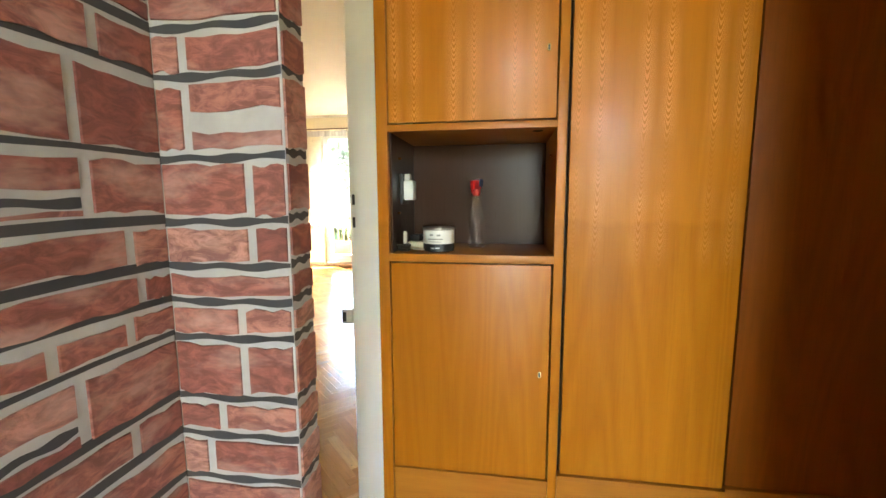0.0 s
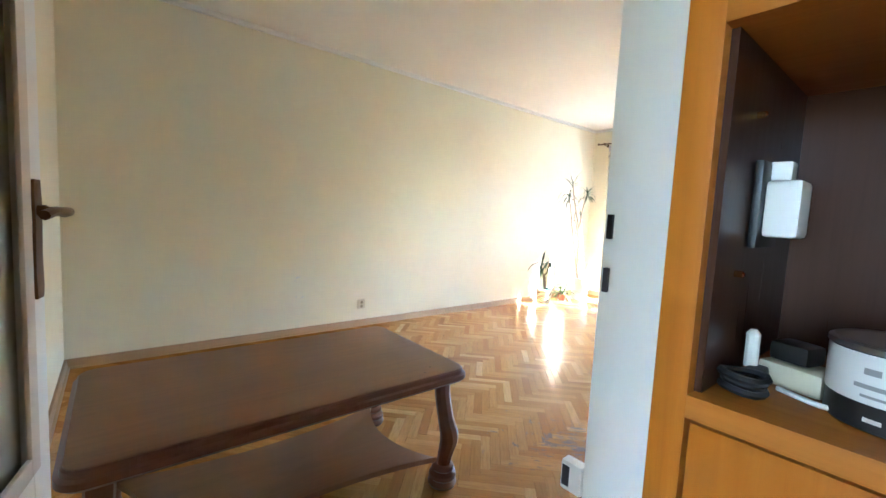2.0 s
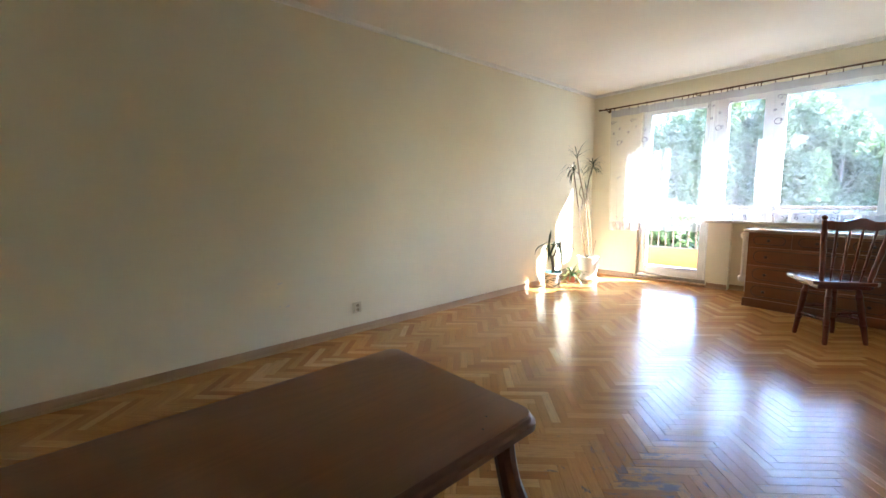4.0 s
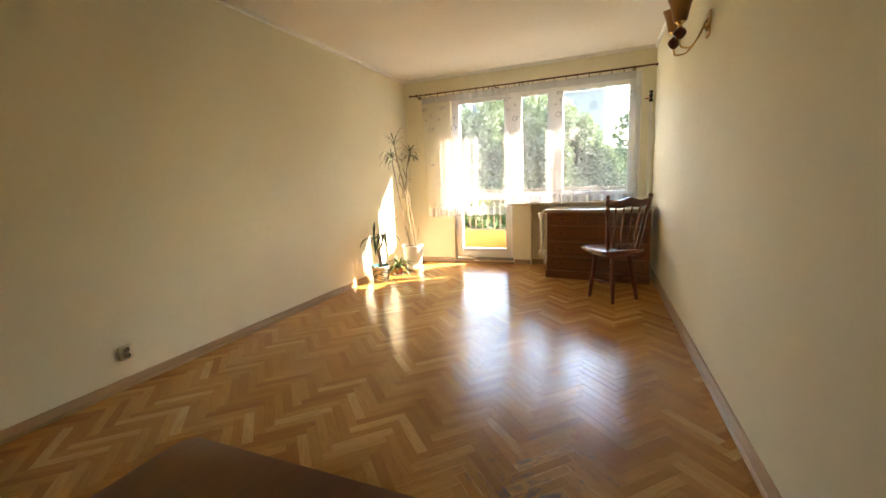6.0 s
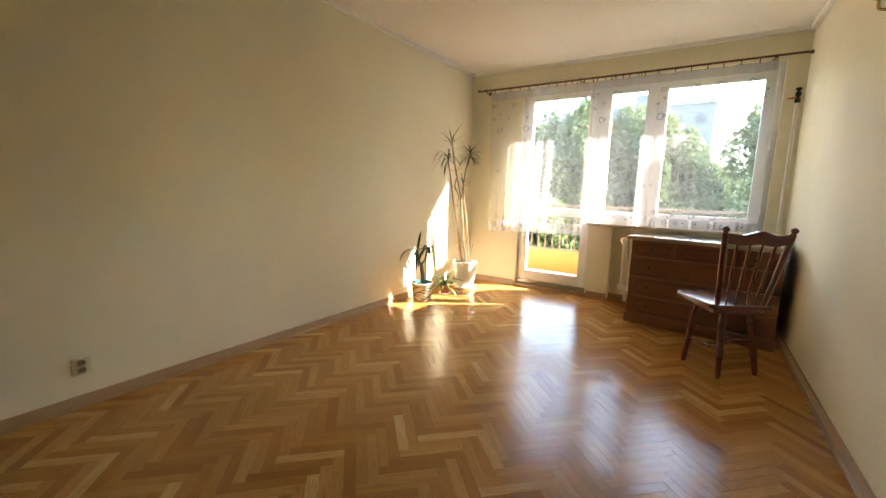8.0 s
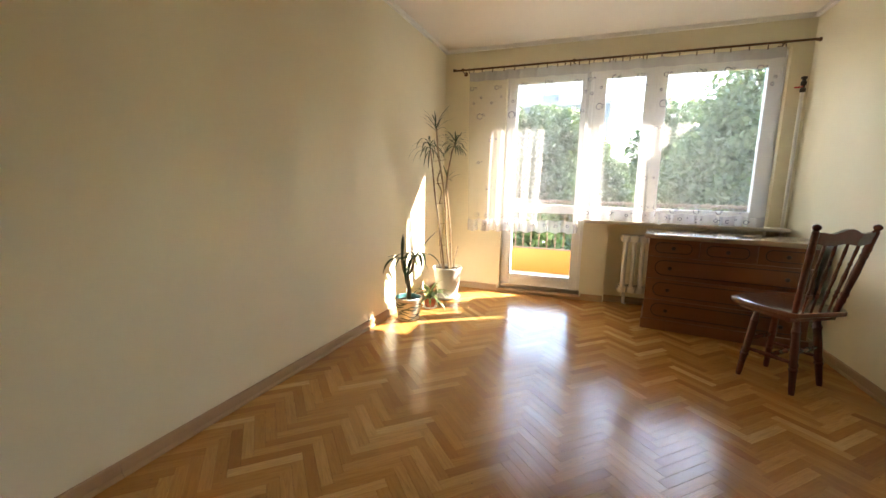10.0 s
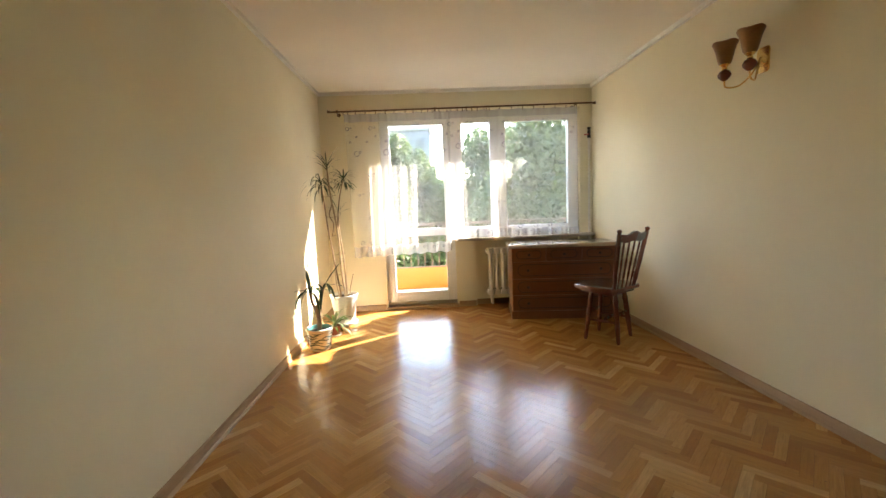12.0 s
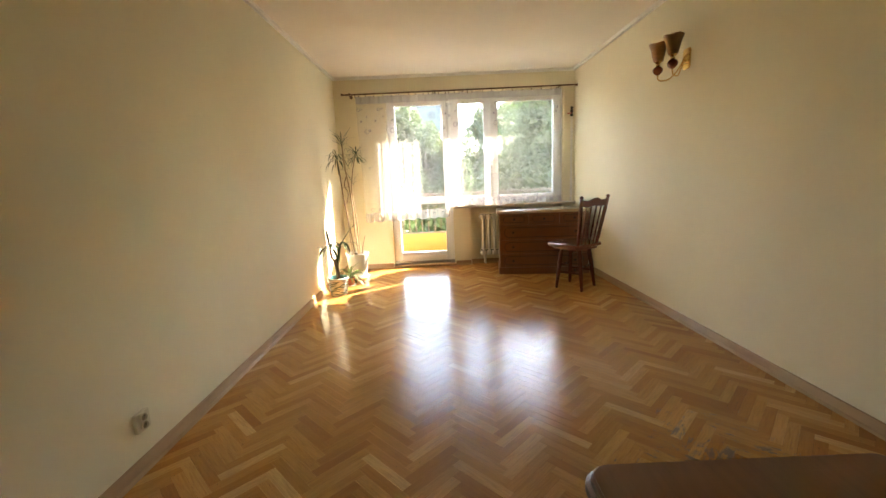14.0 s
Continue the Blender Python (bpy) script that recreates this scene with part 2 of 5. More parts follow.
def pane_glass(name, tint=(1, 1, 1), rough=0.0, gloss=1.0):
    """A thin pane: clear, with the mirror gloss of its two faces."""
    m, t, b = blank(name)
    t.nodes.remove(b)
    tr, gl, mx, fr = (t.nodes.new("ShaderNode" + k) for k in ("BsdfTransparent", "BsdfGlossy", "MixShader", "Fresnel"))
    tr.inputs["Color"].default_value = (*tint, 1)
    gl.inputs["Roughness"].default_value = rough
    t.links.new(calc(t, "MULTIPLY", fr.outputs[0], gloss), mx.inputs[0])
    t.links.new(tr.outputs[0], mx.inputs[1]), t.links.new(gl.outputs[0], mx.inputs[2])
    t.links.new(mx.outputs[0], t.nodes["Material Output"].inputs["Surface"])
    return m


def leaf_mat(name, dark, light):
    m, t, b = blank(name)
    geo = t.nodes.new("ShaderNodeNewGeometry")
    v = coords(t)
    c = mix(t, geo.outputs["Random Per Island"], dark, light)
    c = mix(t, calc(t, "MULTIPLY", noise_tex(t, v, 30, 3), 0.5), c, tuple(x * 0.6 for x in dark))
    t.links.new(c, b.inputs["Base Color"])
    b.inputs["Roughness"].default_value = 0.45
    tl, mx = t.nodes.new("ShaderNodeBsdfTranslucent"), t.nodes.new("ShaderNodeMixShader")
    t.links.new(c, tl.inputs["Color"])
    mx.inputs[0].default_value = 0.4
    t.links.new(b.outputs[0], mx.inputs[1]), t.links.new(tl.outputs[0], mx.inputs[2])
    t.links.new(mx.outputs[0], t.nodes["Material Output"].inputs["Surface"])
    return m


CREAM = wall_paint("cream_wall_paint", (0.83, 0.765, 0.575))
CEIL = wall_paint("white_ceiling_paint", (0.87, 0.82, 0.73), 0.85)
TRIMPAINT = surface("white_trim_paint", (0.88, 0.86, 0.80), 0.5, vary=0.05, bump=0.05)
HALLP = wall_paint("hall_wall_paint", (0.74, 0.68, 0.55))
STUCCO = wall_paint("outside_render", (0.70, 0.66, 0.58), 0.9)
PARQUET = parquet_wood()
SUBFLOOR = surface("dark_joint", (0.035, 0.020, 0.012), 0.9)
BASEWOOD = wood("skirting_wood", (0.40, 0.25, 0.125), (0.27, 0.16, 0.075), "Y", 14, 0.42, 0.1, 0.5)
BASEWOODX = wood("skirting_wood_across", (0.40, 0.25, 0.125), (0.27, 0.16, 0.075), "X", 14, 0.42, 0.1, 0.5)
VENEER = wood("honey_ash_veneer", (0.50, 0.172, 0.011), (0.31, 0.082, 0.004), "Z", 22, 0.36, 0.04, 0.9, spec=0.2, flame=0.6)
VENEERX = wood("honey_ash_veneer_across", (0.45, 0.16, 0.018), (0.29, 0.088, 0.008), "X", 20, 0.38, 0.03, 0.6, spec=0.25)
# honey veneer again, with the hall's shade put into a darker red-brown
SHADEDVENEER = wood("shaded_honey_veneer", (0.25, 0.064, 0.005), (0.135, 0.031, 0.002), "Z", 18, 0.36, 0.05, 0.7, spec=0.2)
NICHE = wood("dark_brown_board", (0.060, 0.026, 0.014), (0.036, 0.015, 0.009), "Z", 10, 0.30, 0.0, 0.3, spec=0.14)
DARKGAP = surface("dark_gap", (0.02, 0.012, 0.008), 0.9)
TABLEWOOD = wood("dark_table_wood", (0.215, 0.088, 0.036), (0.13, 0.050, 0.021), "Y", 16, 0.36, 0.2, 0.7)
TABLEEDGE = wood("table_edge_wood", (0.125, 0.040, 0.017), (0.07, 0.021, 0.010), "Y", 16, 0.34, 0.2, 0.6)
CHESTWOOD = wood("chest_wood", (0.24, 0.085, 0.026), (0.145, 0.047, 0.015), "X", 16, 0.32, 0.25, 0.6)
CHESTLINE = surface("drawer_groove", (0.045, 0.014, 0.007), 0.45)
CHESTTOP = wood("chest_top_wood", (0.52, 0.38, 0.25), (0.36, 0.24, 0.15), "X", 14, 0.16, 0.9, 0.5)
CHAIRWOOD = wood("chair_wood", (0.155, 0.042, 0.018), (0.08, 0.020, 0.010), "Z", 14, 0.24, 0.5, 0.6)
SEATWOOD = wood("seat_wood", (0.19, 0.062, 0.026), (0.10, 0.028, 0.013), "X", 16, 0.22, 0.5, 0.7)
PVC = surface("white_pvc", (0.82, 0.82, 0.81), 0.32, vary=0.04, grain=20, bump=0.02)
JAMBPAINT = surface("cream_gloss_paint", (0.86, 0.83, 0.75), 0.33, vary=0.06, grain=25, bump=0.12)
DOORPAINT = surface("white_gloss_paint", (0.80, 0.79, 0.75), 0.35, vary=0.07, grain=30, bump=0.15)
BEADPAINT = surface("greyed_bead_paint", (0.62, 0.55, 0.46), 0.45, vary=0.12, grain=40, bump=0.2)
RADPAINT = surface("radiator_enamel", (0.78, 0.75, 0.68), 0.35, vary=0.08, grain=50, bump=0.25)
SILLMAT = surface("sill_terrazzo", (0.66, 0.61, 0.54), 0.35, vary=0.2, grain=150, bump=0.03)
BRONZE = surface("dark_bronze", (0.14, 0.075, 0.035), 0.38, metal=0.85, vary=0.25)
BRASS = surface("brass", (0.78, 0.52, 0.20), 0.22, metal=1.0, vary=0.12, bump=0.05)
STEEL = surface("steel", (0.45, 0.43, 0.40), 0.35, metal=1.0, vary=0.15, bump=0.05)
DARKMETAL = surface("dark_metal", (0.05, 0.042, 0.038), 0.45, metal=0.7, vary=0.2)
VOILE = sheer("white_voile", 0.77, (0.93, 0.92, 0.94))
LACE = sheer("lace_hem", 0.48, (0.88, 0.86, 0.89))
STITCH = sheer("grey_stitching", 0.35, (0.20, 0.19, 0.26))
GLASS = pane_glass("window_glass", (0.97, 0.985, 0.98))
FROST = sheer("frosted_glass", 0.22, (0.66, 0.64, 0.57))
WHITEPOT = surface("white_plastic_pot", (0.80, 0.79, 0.75), 0.4, vary=0.06, bump=0.05)
TEALPOT = surface("teal_glaze", (0.10, 0.30, 0.29), 0.3, vary=0.15)
PALEPOT = surface("pale_glaze", (0.66, 0.66, 0.60), 0.35, vary=0.1)
WAVEPAINT = surface("dark_wave_relief", (0.10, 0.135, 0.125), 0.45, vary=0.2)
TERRA = surface("terracotta", (0.33, 0.095, 0.045), 0.75, vary=0.2, bump=0.3)
SOIL = surface("soil", (0.045, 0.030, 0.02), 0.95, vary=0.5, grain=90, bump=0.9)
STEM = surface("woody_stem", (0.28, 0.195, 0.12), 0.8, vary=0.35, grain=90, stain=25, bump=0.8)
DRYSTEM = surface("dry_stem", (0.42, 0.32, 0.20), 0.8, vary=0.3, grain=90, stain=25, bump=0.6)
DRACLEAF = leaf_mat("dracaena_leaf", (0.030, 0.055, 0.022), (0.055, 0.095, 0.035))
YUCLEAF = leaf_mat("yucca_leaf", (0.022, 0.050, 0.022), (0.050, 0.090, 0.035))
SPIDLEAF = leaf_mat("spider_leaf", (0.09, 0.16, 0.04), (0.26, 0.33, 0.14))
TREELEAF = leaf_mat("tree_leaf", (0.050, 0.088, 0.026), (0.12, 0.17, 0.056))
TREELEAF_PALE = leaf_mat("pale_tree_leaf", (0.062, 0.10, 0.034), (0.14, 0.19, 0.068))
BARK = surface("bark", (0.10, 0.075, 0.05), 0.9, vary=0.4, grain=14, bump=0.8)
SHADE = surface("amber_shade", (0.33, 0.145, 0.032), 0.32, vary=0.3, grain=70, stain=20, bump=0.9)
BALLWOOD = surface("brown_turned_wood", (0.20, 0.05, 0.018), 0.22, vary=0.25, coat=0.4)
SOCKETP = surface("ivory_plastic", (0.66, 0.58, 0.40), 0.4, vary=0.05, bump=0.03)
# the same ivory plastic, with the outlet recess's shade put into the colour
SOCKETIN = surface("shaded_plastic", (0.36, 0.29, 0.18), 0.5, vary=0.05)
WHITEPL = surface("white_plastic", (0.78, 0.77, 0.72), 0.38, vary=0.05, bump=0.02)
BLACKPL = surface("black_plastic", (0.018, 0.017, 0.017), 0.4, vary=0.2)
REDPL = surface("red_plastic", (0.42, 0.012, 0.010), 0.35, vary=0.08)
BLUEPL = surface("blue_plastic", (0.02, 0.035, 0.085), 0.4, vary=0.1)
TINLABEL = surface("tin_label", (0.72, 0.70, 0.66), 0.4, vary=0.05)
LABELINK = surface("label_ink", (0.30, 0.29, 0.28), 0.6)
BOTTLE = sheer("clear_bottle", 0.96, (0.8, 0.82, 0.82))
LIQUID = sheer("bottle_liquid", 0.9, (0.7, 0.7, 0.68))
BRICK = brick_print()
MORTAR = surface("printed_mortar", (0.43, 0.40, 0.38), 0.6, vary=0.22, grain=60, stain=18)
BRICKDARK = surface("printed_dark_joint", (0.045, 0.040, 0.042), 0.65, vary=0.3)
YELLOW = surface("ochre_panel", (0.36, 0.115, 0.008), 0.55, vary=0.08)
REDRAIL = surface("red_brown_rail", (0.12, 0.062, 0.045), 0.5, vary=0.15)
CONCRETE = surface("concrete", (0.36, 0.35, 0.33), 0.9, vary=0.2, grain=40, bump=0.4)
GREYBLOCK = surface("blue_grey_render", (0.145, 0.165, 0.19), 0.85, vary=0.08, grain=2, stain=0.2)
BEIGEBLOCK = surface("beige_render", (0.25, 0.20, 0.13), 0.85, vary=0.08, grain=2, stain=0.2)
FARGLASS = surface("far_window", (0.05, 0.065, 0.08), 0.15, vary=0.1, bump=0)
ROOFRED = surface("red_roof", (0.40, 0.12, 0.07), 0.8, vary=0.2, grain=3)
GRASS = surface("grass_ground", (0.075, 0.10, 0.035), 0.95, vary=0.4, grain=3, stain=0.15)
FARGREEN = surface("far_woods", (0.07, 0.10, 0.06), 0.95, vary=0.3, grain=0.6, stain=0.1)
PEEL = surface("bare_plaster", (0.80, 0.78, 0.72), 0.9, vary=0.2)


# ---- mesh helpers ----
def finish(bm, name, material, smooth=35):
    bmesh.ops.recalc_face_normals(bm, faces=bm.faces)
    me = bpy.data.meshes.new(name)
    bm.to_mesh(me)
    bm.free()
    me.materials.append(material)
    if smooth > 50:
        me.polygons.foreach_set("use_smooth", [True] * len(me.polygons))
    if smooth:
        me.set_sharp_from_angle(angle=radians(smooth))
    return me


def part(name, bm, material, parent, label="", smooth=35):
    ob = new(name, finish(bm, name, material, smooth))
    ob.parent = parent
    if label:
        ob["label"] = label
    return ob


def thing(name, m, label, category, group="", kind=""):
    ob = new(name)
    ob.empty_display_size = 0.05
    ob.matrix_basis = m
    return tagged(ob, label, category, group, kind)


def single(name, bm, material, label, category, group="", kind="", m=None, smooth=35):
    ob = new(name, finish(bm, name, material, smooth))
    if m is not None:
        ob.matrix_basis = m
    return tagged(ob, label, category, group, kind)


def box(bm, x0, y0, z0, x1, y1, z1, bevel=0.0, m=None):
    c = Matrix.Translation(((x0 + x1) / 2, (y0 + y1) / 2, (z0 + z1) / 2)) @ Matrix.Diagonal((x1 - x0, y1 - y0, z1 - z0, 1))
    vs = bmesh.ops.create_cube(bm, size=1, matrix=(m @ c) if m is not None else c)["verts"]
    if bevel:
        es = list({e for v in vs for e in v.link_edges})
        bmesh.ops.bevel(bm, geom=es, offset=bevel, segments=2, profile=0.6, affect="EDGES")
    return bm


def block(x0, y0, z0, x1, y1, z1, bevel=0.0):
    return box(bmesh.new(), x0, y0, z0, x1, y1, z1, bevel)


def lathe(bm, profile, seg=20, m=None):
    """Turns (radius, height) pairs round z."""
    m = m or Matrix()
    rings = []
    for r, z in profile:
        rings.append([bm.verts.new(m @ Vector((max(r, 1e-4) * math.cos(2 * math.pi * k / seg), max(r, 1e-4) * math.sin(2 * math.pi * k / seg), z))) for k in range(seg)])
    for a, b in zip(rings, rings[1:]):
        for k in range(seg):
            bm.faces.new((a[k], a[(k + 1) % seg], b[(k + 1) % seg], b[k])).smooth = True
    bm.faces.new(rings[0][::-1]), bm.faces.new(rings[-1])
    return bm


def between(a, b):
    """The pose whose z runs from a to b, and the distance."""
    a, b = Vector(a), Vector(b)
    return Matrix.Translation(a) @ (b - a).to_track_quat("Z", "Y").to_matrix().to_4x4(), (b - a).length


def turned(bm, a, b, shape, seg=12):
    """A turned rod from a to b; shape: (share of the length, radius)."""
    m, d = between(a, b)
    return lathe(bm, [(r, s * d) for s, r in shape], seg, m)


def tube(bm, pts, radii, seg=8):
    pts = [Vector(p) for p in pts]
    if isinstance(radii, (int, float)):
        radii = [radii] * len(pts)
    rings, up = [], Vector((0.0, 0.0, 1.0))
    side = None
    for k, p in enumerate(pts):
        d = (pts[min(k + 1, len(pts) - 1)] - pts[max(k - 1, 0)]).normalized()
        if side is None:
            side = d.cross(up if abs(d.z) < 0.9 else Vector((1, 0, 0))).normalized()
        side = (side - d * side.dot(d)).normalized()
        other = d.cross(side)
        rings.append([bm.verts.new(p + radii[k] * (math.cos(2 * math.pi * j / seg) * side + math.sin(2 * math.pi * j / seg) * other)) for j in range(seg)])
    for a, b in zip(rings, rings[1:]):
        for j in range(seg):
            bm.faces.new((a[j], a[(j + 1) % seg], b[(j + 1) % seg], b[j])).smooth = True
    bm.faces.new(rings[0][::-1]), bm.faces.new(rings[-1])
    return bm


def curve_pts(pts, n=16):
    """Catmull-Rom points through pts."""
    p = [Vector(q) for q in pts]
    p = [2 * p[0] - p[1]] + p + [2 * p[-1] - p[-2]]
    out = []
    for k in range(1, len(p) - 2):
        for j in range(n):
            t = j / n
            out.append(0.5 * (2 * p[k] + (p[k + 1] - p[k - 1]) * t + (2 * p[k - 1] - 5 * p[k] + 4 * p[k + 1] - p[k + 2]) * t ** 2 + (3 * p[k] - p[k - 1] - 3 * p[k + 1] + p[k + 2]) * t ** 3))
    return out + [p[-2]]


def prism(bm, outline, z0, z1, bevel=0.0, m=None):
    m = m or Matrix()
    lo = [bm.verts.new(m @ Vector((x, y, z0))) for x, y in outline]
    hi = [bm.verts.new(m @ Vector((x, y, z1))) for x, y in outline]
    n = len(outline)
    caps = [bm.faces.new(lo[::-1]), bm.faces.new(hi)]
    for k in range(n):
        bm.faces.new((lo[k], lo[(k + 1) % n], hi[(k + 1) % n], hi[k])).smooth = True
    if bevel:
        es = list({e for f in caps for e in f.edges})
        bmesh.ops.bevel(bm, geom=es, offset=bevel, segments=3, profile=0.6, affect="EDGES")
    return bm


def rounded(x0, y0, x1, y1, r, n=6):
    out = []
    for cx, cy, a0 in ((x1 - r, y1 - r, 0), (x0 + r, y1 - r, 90), (x0 + r, y0 + r, 180), (x1 - r, y0 + r, 270)):
        out += [(cx + r * math.cos(radians(a0 + 90 * k / n)), cy + r * math.sin(radians(a0 + 90 * k / n))) for k in range(n + 1)]
    return out


def ring_frame(x0, z0, x1, z1, w, y0, y1, bevel=0.004):
    """A rectangular frame of bar width w in the xz plane."""
    bm = bmesh.new()
    box(bm, x0, y0, z0, x0 + w, y1, z1, bevel)
    box(bm, x1 - w, y0, z0, x1, y1, z1, bevel)
    box(bm, x0 + w, y0, z0, x1 - w, y1, z0 + w, bevel)
    box(bm, x0 + w, y0, z1 - w, x1 - w, y1, z1, bevel)
    return bm


def strap_leaf(bm, root, lean, length, width, droop, seg=6, fold=0.25):
    """One long tapered leaf: a folded strip that arches under its own weight."""
    root, d = Vector(root), Vector(lean).normalized()
    side = d.cross(Vector((0, 0, 1)))
    side = side.normalized() if side.length > 0.05 else Vector((1, 0, 0))
    p, rows = root.copy(), []
    for k in range(seg + 1):
        s = k / seg
        w = width * 0.5 * (0.55 + 0.9 * s if s < 0.5 else max(0.04, 1 - (2 * s - 1) ** 1.6))
        n = side.cross(d).normalized()
        rows.append([bm.verts.new(p + side * w + n * w * fold), bm.verts.new(p), bm.verts.new(p - side * w + n * w * fold)])
        d = (d + Vector((0, 0, -droop / seg * (0.4 + 1.4 * s)))).normalized()
        p = p + d * (length / seg)
    for a, b in zip(rows, rows[1:]):
        bm.faces.new((a[0], a[1], b[1], b[0]))
        bm.faces.new((a[1], a[2], b[2], b[1]))


rng = random.Random(7)

# ---- the large structure ----
XL, YB, YW, TOP = -3.545, 1.16, 7.41, 2.6
STRUCT = "structure"


def xr(y):
    """The room's long wall towards the hall, slightly out of square."""
    return -0.20 - (y - 2.0) * 0.021


single("wall_west", block(XL - 0.15, YB - 0.3, -0.06, XL, YW + 0.3, TOP + 0.05), CREAM, "cream painted plaster wall", "wall", kind=STRUCT)
single("wall_south", block(XL, YB - 0.15, -0.06, -0.22, YB, TOP + 0.05), CREAM, "cream painted plaster wall behind the open door", "wall", kind=STRUCT)
bm = prism(bmesh.new(), [(xr(2.0), 2.06), (-0.105, 2.06), (-0.105, YW + 0.3), (xr(YW), YW + 0.3), (xr(YW), YW)], -0.06, TOP + 0.05)
single("wall_east", bm, CREAM, "cream painted plaster wall carrying the lamp", "wall", kind=STRUCT)
single("wall_over_door", block(-0.22, 1.13, 2.07, -0.10, 2.06, TOP + 0.05), CREAM, "plaster over the doorway", "wall", kind=STRUCT)

# window wall, with the balcony door and the window cut through it
DX0, DX1, WX1, WZ0, WZ1 = -2.86, -2.0, -0.46, 0.85, 2.36
bm = bmesh.new()
box(bm, XL, YW, -0.06, DX0, YW + 0.3, TOP + 0.05)
box(bm, DX0, YW, WZ1, WX1, YW + 0.3, TOP + 0.05)
box(bm, WX1, YW, -0.06, 0.02, YW + 0.3, TOP + 0.05)
box(bm, DX1, YW, -0.06, -1.76, YW + 0.3, WZ0 - 0.002)
box(bm, -1.76, YW + 0.07, -0.06, WX1, YW + 0.3, WZ0 - 0.002)
single("wall_north", bm, CREAM, "cream wall pierced by balcony door and window", "wall", kind=STRUCT)

single("ceiling", block(XL - 0.1, YB - 0.1, TOP, 0.0, YW + 0.2, TOP + 0.12), CEIL, "white painted ceiling", "ceiling", kind=STRUCT)
bm = bmesh.new()
for a, b, ex, ey in (((XL, YB), (XL, YW), 1, 0), ((XL, YW), (xr(YW), YW), 0, -1), ((xr(YW), YW), (xr(YB), YB), -1, 0)):
    prism(bm, [(a[0], a[1]), (b[0], b[1]), (b[0] + ex * 0.030, b[1] + ey * 0.030), (a[0] + ex * 0.030, a[1] + ey * 0.030)], TOP - 0.034, TOP + 0.002)
single("trim", bm, TRIMPAINT, "narrow white edging under the ceiling", "trim", kind=STRUCT)

floor_ob = single("floor", block(XL - 0.1, YB - 0.2, -0.10, 0.0, YW + 0.25, -0.016), SUBFLOOR, "worn lacquered oak herringbone parquet", "floor", kind=STRUCT)
single("hall_floor", block(-0.10, -1.7, -0.10, 1.75, 2.6, -0.004), PARQUET, "oak parquet floor of the hall", "floor", kind=STRUCT)


def baseboard(name, a, b, ex, ey, mat, cuts):
    """A skirting in lengths, with a rounded top and a thin strip along the floor."""
    root = thing(name, pose(0, 0, 0), "brown wooden skirting board with worn varnish", "baseboard", kind=STRUCT)
    a, b = Vector((*a, 0)), Vector((*b, 0))
    stops = [0.0] + cuts + [1.0]
    e = Vector((ex, ey, 0))
    for s0, s1 in zip(stops, stops[1:]):
        p, q = a.lerp(b, s0), a.lerp(b, s1)
        q = q - (q - p).normalized() * 0.002
        bm = bmesh.new()
        prof = [(0.0, 0.0), (0.030, 0.0), (0.030, 0.008), (0.026, 0.014), (0.019, 0.017), (0.016, 0.050), (0.011, 0.060), (0.0, 0.062)]
        ends = [[bm.verts.new(o + e * d + Vector((0, 0, h))) for d, h in prof] for o in (p, q)]
        for k in range(len(prof)):
            j = (k + 1) % len(prof)
            bm.faces.new((ends[0][k], ends[0][j], ends[1][j], ends[1][k]))
        bm.faces.new(ends[0]), bm.faces.new(ends[1][::-1])
        part("board", bm, mat, root)


baseboard("baseboard_west", (XL, YB), (XL, YW), 1, 0, BASEWOOD, [0.44, 0.86])
baseboard("baseboard_east", (xr(2.1), 2.1), (xr(YW), YW), -1, 0, BASEWOOD, [0.41])
baseboard("baseboard_north", (XL + 0.02, YW), (DX0 - 0.02, YW), 0, -1, BASEWOODX, [])
baseboard("baseboard_north_niche", (DX1 + 0.02, YW), (-1.765, YW), 0, -1, BASEWOODX, [])
baseboard("baseboard_niche", (-1.755, YW + 0.07), (-0.48, YW + 0.07), 0, -1, BASEWOODX, [])
baseboard("baseboard_south", (XL + 0.02, YB), (-0.30, YB), 0, 1, BASEWOODX, [])

# hall shell: closes the place around the start of the walk
single("hall_wall_west", block(-0.24, -1.75, -0.06, -0.107, 1.13, TOP + 0.03), HALLP, "hall wall under brick-print paper", "wall", kind=STRUCT)
single("hall_wall_east", block(1.70, -1.75, -0.06, 1.82, 2.62, TOP + 0.03), HALLP, "plain hall wall", "wall", kind=STRUCT)
bm = bmesh.new()
box(bm, -0.24, -1.87, -0.06, 0.55, -1.75, TOP + 0.03)
box(bm, 1.30, -1.87, -0.06, 1.82, -1.75, TOP + 0.03)
box(bm, 0.55, -1.87, 2.20, 1.30, -1.75, TOP + 0.03)
single("hall_wall_south", bm, HALLP, "plain hall wall with an open doorway", "wall", kind=STRUCT)
# unseen block, added to keep the hall light off the wardrobe's right side
single("hall_shade_block", block(0.98, 0.62, -0.06, 1.70, 1.05, TOP + 0.03), HALLP, "unseen plain wall block added to shade the wardrobe", "wall", kind=STRUCT)
single("hall_wall_north", block(-0.105, 2.60, -0.06, 1.82, 2.70, TOP + 0.03), HALLP, "plain wall behind the wardrobe", "wall", kind=STRUCT)
single("hall_ceiling", block(-0.24, -1.87, TOP + 0.004, 1.82, 2.70, TOP + 0.14), CEIL, "white hall ceiling", "ceiling", kind=STRUCT)

